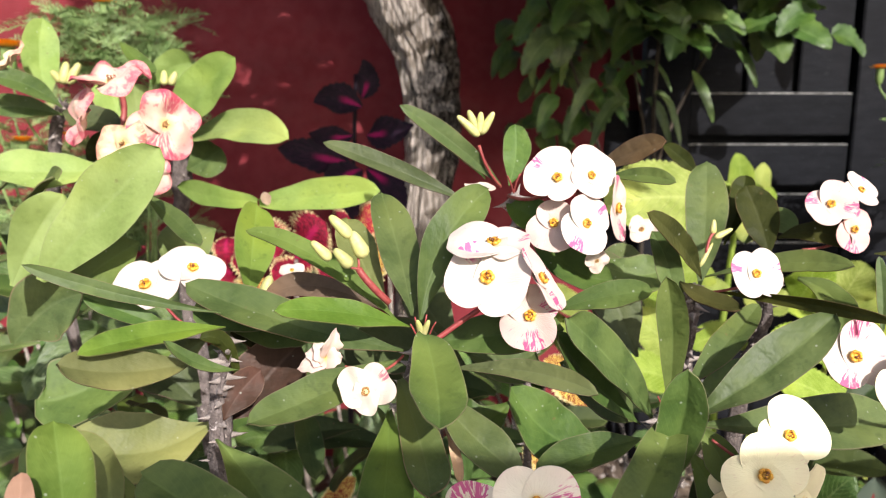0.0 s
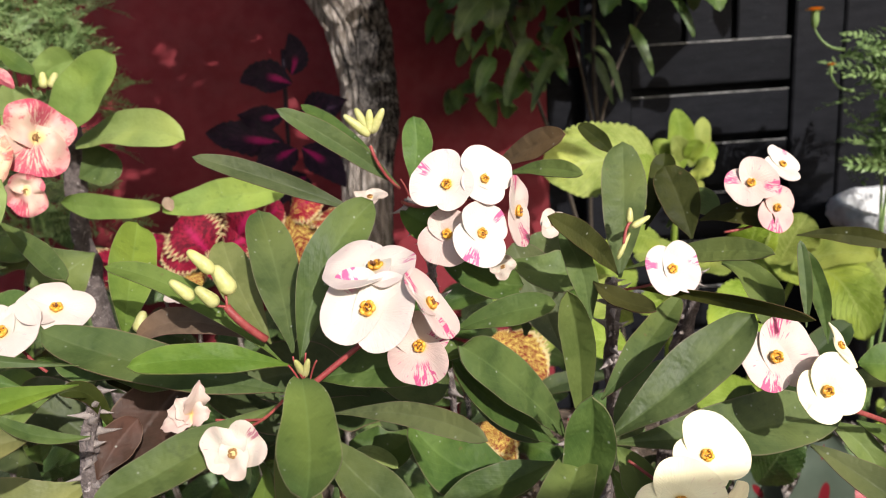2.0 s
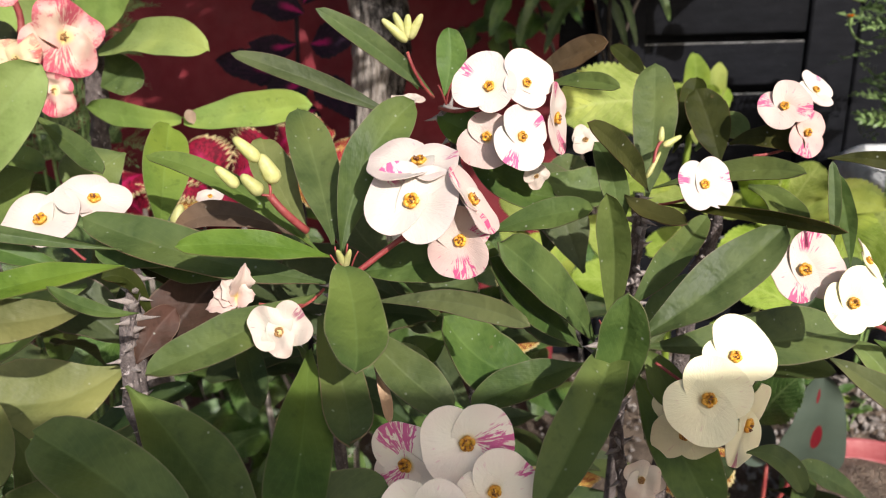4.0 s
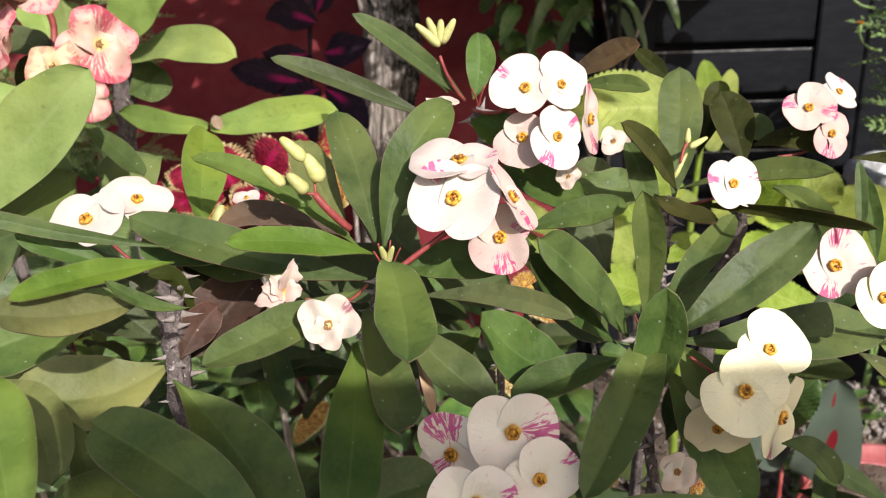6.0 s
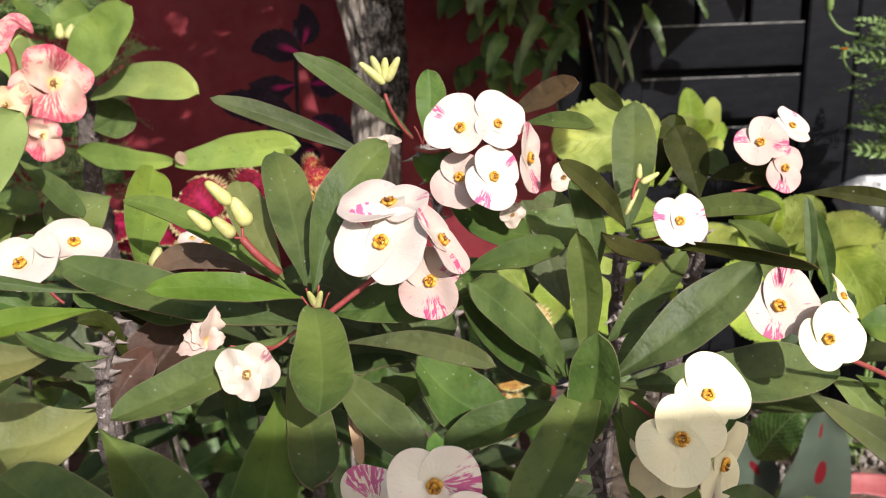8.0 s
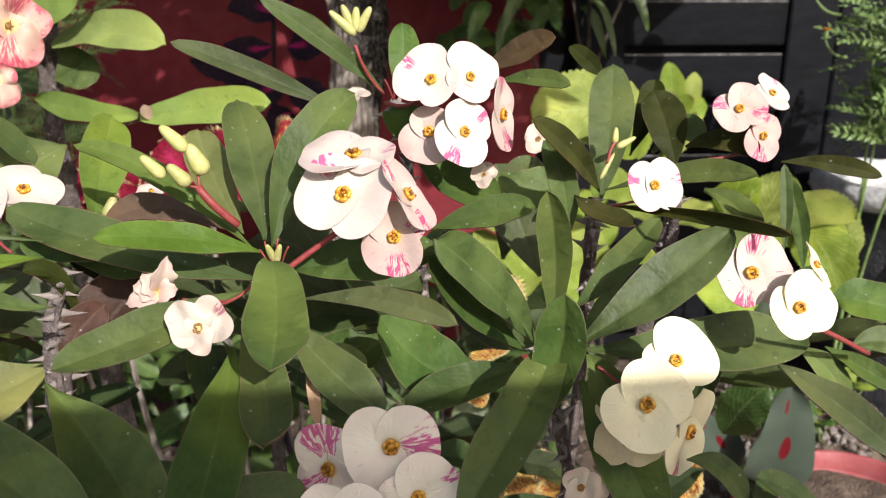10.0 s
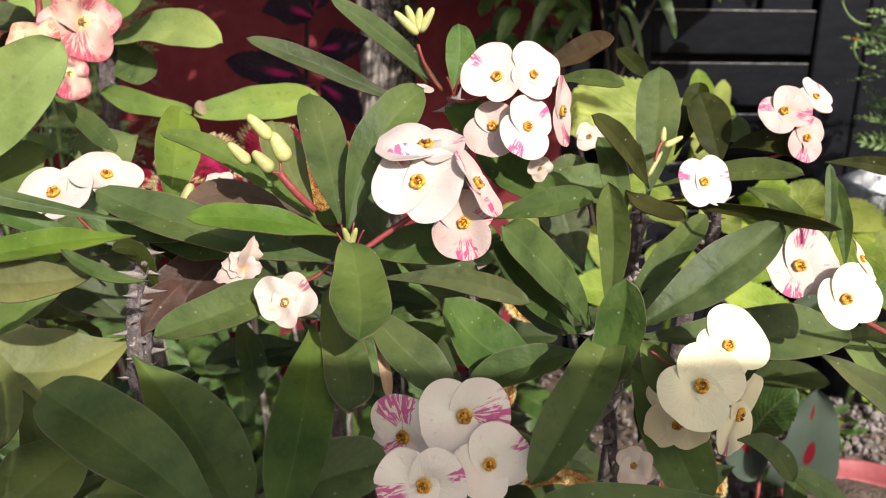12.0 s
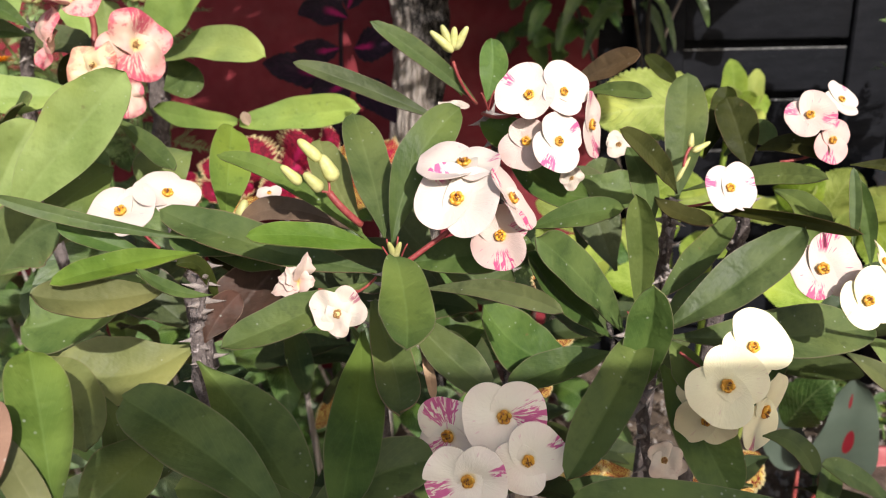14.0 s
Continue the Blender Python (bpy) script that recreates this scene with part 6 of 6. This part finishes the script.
# ---------------------------------------------------------------- marigolds
def frond(base, run, up, length, rng, pairs, leaflet, half):
    """A feathery leaf: a thin arched rib with leaflets on both sides."""
    verts, faces = [], []
    run = Vector(run).normalized()
    side = run.cross(Vector(up)).normalized()
    n = side.cross(run)

    def strip(a, d, l, w):
        k = len(verts)
        s = d.cross(n).normalized() * w
        lift = n * l * 0.1
        verts.extend([a - s * 0.3, a + s * 0.3, a + d * l * 0.35 + s * 0.9 + lift, a + d * l * 0.35 - s * 0.9 + lift, a + d * l * 0.65 + s * 0.85 + lift, a + d * l * 0.65 - s * 0.85 + lift, a + d * l])
        faces.extend([(k, k + 1, k + 2, k + 3), (k + 3, k + 2, k + 4, k + 5), (k + 5, k + 4, k + 6)])
    b = Vector(base)
    arch = [b + run * length * u - n * length * 0.3 * u * u for u in (0, 0.35, 0.7, 1.0)]
    for p, q in zip(arch, arch[1:]):
        strip(p, (q - p).normalized(), (q - p).length * 1.05, 0.0009)
    for i in range(pairs):
        u = 0.12 + 0.86 * i / (pairs - 1)
        p = b + run * length * u - n * length * 0.3 * u * u
        l = leaflet * math.sin(0.6 + 1.9 * u)
        for s in (-1, 1):
            strip(p, (run * 0.8 + side * s * 0.8 + n * rng.uniform(-0.2, 0.4)).normalized(), l * rng.uniform(0.8, 1.3), half)
    strip(arch[-1], (run - n * 0.4).normalized(), leaflet * 0.8, half)
    return verts, faces


def marigold(name_place, label, low, high, fronds, seed, heads, pairs=6, leaflet=0.021, half=0.0034, green=None):
    rng = random.Random(seed)
    plant = thing("marigold_plant", name_place, label, "plant")
    o = plant.location
    verts, faces = [], []
    lo, hi = Vector(low), Vector(high)
    for _ in range(fronds):
        b = Vector([rng.uniform(p, q) for p, q in zip(lo, hi)])
        g = rng.uniform(0, 6.28)
        v, f = frond(b, (math.cos(g), math.sin(g) - 0.2, rng.uniform(-0.1, 0.8)), (rng.uniform(-0.7, 0.7), rng.uniform(-1.0, 0.1), rng.uniform(0.2, 1.0)), rng.uniform(0.05, 0.085), rng, pairs, leaflet, half)
        k = len(verts)
        verts += [q - o for q in v]
        faces += [tuple(i + k for i in q) for q in f]
    leaves = part("foliage", mesh("foliage", verts, faces, green or feather, smooth=False), plant, o, "feathery green foliage")
    tagged(leaves, kind="stuff")
    for k in range(5):
        top = Vector([rng.uniform(p, q) for p, q in zip(lo, hi)])
        top.z = hi.z - rng.random() * 0.08
        cane(plant, (o.x + rng.uniform(-0.03, 0.03), o.y, -0.02), (o.x * 0.5 + top.x * 0.5, o.y, top.z * 0.5), top, 0.004, feather)
    for c, r, via in heads:
        c, via = Vector(c), Vector(via)
        deep = r * 1.7
        neck = c - Vector((0, 0, deep))
        cane(plant, via, neck.lerp(via, 0.4) + Vector((0, 0, (via.z - neck.z) * 0.25 - 0.004)), neck, 0.003, feather, "flower_stalk")
        prof = ((0, 0.22), (0.15, 0.5), (0.5, 0.66), (0.85, 0.6), (1.0, 0.7))
        v, f = tube([c + Vector((0, 0, -deep + deep * u)) for u, _ in prof], [r * 0.62 * q for _, q in prof], 9)
        part("calyx", mesh("calyx", from_place(v, c), f, feather), plant, c)
        v, f = [], []
        for ring in range(4):
            for i in range(11):
                g = 6.283 * i / 11 + ring * 0.4
                d = Vector((math.cos(g), math.sin(g), 0.15 + 0.3 * ring)).normalized()
                s = Vector((-math.sin(g), math.cos(g), 0))
                l = r * (1 - 0.18 * ring)
                k = len(v)
                w = r * 0.22
                v += [s * w * 0.4, -s * w * 0.4, d * l * 0.7 - s * w, d * l - s * w * 0.6 + Vector((0, 0, rng.uniform(-0.3, 0.1) * w)), d * l + s * w * 0.6, d * l * 0.7 + s * w]
                f += [(k, k + 1, k + 2, k + 5), (k + 5, k + 2, k + 3, k + 4)]
        part("flower_head", mesh("flower_head", v, f, orange, smooth=False), plant, c, "ruffled orange flower head")


needles = dict(pairs=11, leaflet=0.019, half=0.0014, green=needle_green)
marigold((-0.6, 1.4, 0.0), "thread-leaved marigold plant with orange flowers by the red wall", (-0.70, 1.30, 0.95), (-0.50, 1.48, 1.065), 250, 4,
         [((-0.70, 1.24, 1.0), 0.03, (-0.66, 1.35, 0.8)), ((-0.59, 1.36, 1.085), 0.022, (-0.6, 1.38, 0.96)), ((-0.69, 1.24, 0.85), 0.022, (-0.66, 1.35, 0.7)), ((-0.62, 1.25, 0.86), 0.014, (-0.62, 1.35, 0.7))], **needles)
marigold((-0.66, 1.38, 0.0), "low thread-leaved marigold plant beside the red wall", (-0.84, 1.24, 0.66), (-0.45, 1.46, 0.92), 230, 6, [], **needles)
marigold((0.95, 1.40, 0.0), "marigold plant with pinnate green leaves and one orange flower", (0.925, 1.32, 0.66), (1.2, 1.48, 0.925), 420, 5,
         [((0.826, 1.451, 0.978), 0.018, (0.875, 1.43, 0.905)), ((0.848, 1.426, 0.878), 0.010, (0.885, 1.41, 0.83))])


# ---------------------------------------------------------------- pots and bags
def lathe(profile, sides, crumple=0.0, seed=0):
    verts, faces = [], []
    for i, (r, z) in enumerate(profile):
        for j in range(sides):
            g = 2 * math.pi * j / sides
            d = Vector((math.cos(g), math.sin(g), 0))
            q = r * (1 + crumple * (noise.noise(Vector((d.x * 3, d.y * 3, z * 14 + seed))) + 0.5 * noise.noise(Vector((d.x * 9, d.y * 9, z * 40 + seed)))))
            verts.append(d * q + Vector((0, 0, z + crumple * 0.12 * noise.noise(Vector((d.x * 4, d.y * 4, seed + 5))))))
    for i in range(len(profile) - 1):
        for j in range(sides):
            a, d = i * sides + j, i * sides + (j + 1) % sides
            faces.append((a, d, d + sides, a + sides))
    return verts, faces


def grow_bag():
    b = thing("grow_bag", (1.20, 1.55, -0.045), "black plastic grow bag with white rolled rim on the soil", "planter")
    o = b.location
    v, f = lathe([(0.001, 0.0)] + [(0.2, 0.02 + 0.035 * i) for i in range(16)] + [(0.208, 0.575)], 64, 0.07, 3)
    part("bag", mesh("bag", v, f, black_plastic), b, o)
    v, f = lathe([(0.21, 0.568), (0.224, 0.57), (0.232, 0.584), (0.232, 0.602), (0.224, 0.616), (0.212, 0.62), (0.2, 0.61), (0.195, 0.56), (0.195, 0.5)], 64, 0.07, 8)
    part("rolled_rim", mesh("rolled_rim", v, f, white_plastic), b, o, "crumpled white plastic rim")
    v, f = lathe([(0.195, 0.515), (0.12, 0.525), (0.04, 0.52), (0.001, 0.52)], 32, 0.05, 2)
    part("soil", mesh("soil", v, f, soil), b, o)


grow_bag()


def pot():
    p = thing("flower_pot", (0.742, 0.975, -0.015), "faded red plastic flower pot filled with soil", "pot")
    o = p.location
    v, f = lathe([(0.001, 0.0), (0.105, 0.0), (0.115, 0.08), (0.132, 0.17), (0.142, 0.175), (0.146, 0.185), (0.146, 0.20), (0.142, 0.205), (0.138, 0.201), (0.136, 0.175), (0.13, 0.12)], 64, 0.01, 1)
    part("shell", mesh("shell", v, f, pot_pink), p, o)
    v, f = lathe([(0.136, 0.17), (0.1, 0.177), (0.05, 0.17), (0.001, 0.175)], 32, 0.04, 2)
    part("soil", mesh("soil", v, f, soil), p, o)


pot()

CALADIUM = thing("caladium_plant", (0.5, 0.9, 0.0), "caladium with grey-green leaves and red spots", "plant")
for b, m, t, w in (((0.53, 0.88, 0.29), (0.53, 0.85, 0.38), (0.525, 0.84, 0.465), 0.088), ((0.50, 0.9, 0.3), (0.46, 0.89, 0.36), (0.43, 0.88, 0.40), 0.06)):
    cane(CALADIUM, (0.5, 0.9, -0.02), (0.5, 0.9, 0.15), b, 0.005, stalk_red, "leaf_stalk")
    leaf_of(CALADIUM, b, m, t, w, (-0.1, -0.9, 0.4), caladium_leaf, nu=20, nv=8, wide=0.3, power=0.8)


def heap(x, y):
    """Height of the low heap of soil behind the pot."""
    return 0.15 * math.exp(-((x - 0.92) ** 2 + (y - 1.36) ** 2) / 0.045)


def soil_heap():
    n, verts, faces = 34, [], []
    for i in range(n + 1):
        for j in range(n + 1):
            x, y = 0.42 + i / n, 0.86 + j / n
            verts.append(Vector((x - 0.92, y - 1.36, heap(x, y) - 0.012 + 0.012 * noise.noise(Vector((x * 14, y * 14, 0))))))
    for i in range(n):
        for j in range(n):
            a = i * (n + 1) + j
            faces.append((a, a + n + 1, a + n + 2, a + 1))
    ob = new("soil_heap", mesh("soil_heap", verts, faces, soil))
    ob.location = (0.92, 1.36, 0.0)
    tagged(ob, "low heap of dry soil and grit behind the pot", "soil", kind="structure")


soil_heap()


def seedling(place, n, seed, reach):
    """A low weed in the gravel: a few short stems with small leaves."""
    w = thing("weed", place, "small green weed in the grey gravel", "weed", "weeds in the gravel")
    rng = random.Random(seed)
    p = Vector(place)
    for k in range(n):
        g = rng.uniform(0, 6.28)
        top = p + Vector((math.cos(g) * reach * 0.6, math.sin(g) * reach * 0.6, reach * rng.uniform(0.6, 1.3)))
        cane(w, p - Vector((0, 0, 0.01)), (p + top) / 2 + Vector((0, 0, 0.01)), top, 0.0016, feather)
        for h in range(3):
            d = Vector((math.cos(g + h * 2.1), math.sin(g + h * 2.1) - 0.3, rng.uniform(0.1, 0.7))).normalized() * reach * rng.uniform(0.5, 0.8)
            b = p.lerp(top, 0.5 + 0.25 * h)
            leaf_of(w, b, b + d * 0.5 + Vector((0, 0, 0.003)), b + d, reach * 0.34, (0.1, -0.5, 0.85), lime if (k + seed) % 3 == 0 else hibiscus_leaf, nu=8, nv=4, wide=0.45)


for seed, (x, y, r) in enumerate(((0.62, 1.02, 0.05), (0.70, 1.2, 0.06), (0.56, 0.86, 0.05), (0.84, 0.86, 0.045), (0.95, 1.02, 0.05), (0.9, 1.12, 0.04), (1.06, 1.0, 0.05), (0.48, 0.78, 0.05), (0.66, 0.8, 0.05), (1.12, 1.16, 0.06), (0.86, 1.27, 0.05), (0.98, 1.36, 0.05), (0.82, 1.4, 0.045))):
    seedling((x, y, heap(x, y)), 5, seed, r)


def litter():
    rng = random.Random(8)
    verts, faces = [], []
    ico = [(0, 0, 1), (0.9, 0, 0.4), (0.28, 0.85, 0.4), (-0.72, 0.52, 0.4), (-0.72, -0.52, 0.4), (0.28, -0.85, 0.4), (0, 0, -0.5)]
    tri = [(0, 1, 2), (0, 2, 3), (0, 3, 4), (0, 4, 5), (0, 5, 1), (6, 2, 1), (6, 3, 2), (6, 4, 3), (6, 5, 4), (6, 1, 5)]
    for i in range(5400):
        c = Vector((rng.uniform(-0.6, 1.6), rng.uniform(0.4, 1.85), 0.0)) if i < 4200 else Vector((rng.uniform(0.66, 1.2), rng.uniform(1.1, 1.6), 0.0))
        c.z = heap(c.x, c.y)
        r = rng.uniform(0.003, 0.012)
        k = len(verts)
        turn = Euler((rng.random() * 6, rng.random() * 6, rng.random() * 6)).to_matrix()
        verts += [turn @ Vector((x * r, y * r * rng.uniform(0.6, 1), z * r * 0.7)) + c for x, y, z in ico]
        faces += [tuple(i + k for i in q) for q in tri]
    ob = new("gravel", mesh("gravel", verts, faces, pebble, smooth=False))
    tagged(ob, "small grey stones and litter on the soil", "gravel", kind="stuff")


litter()
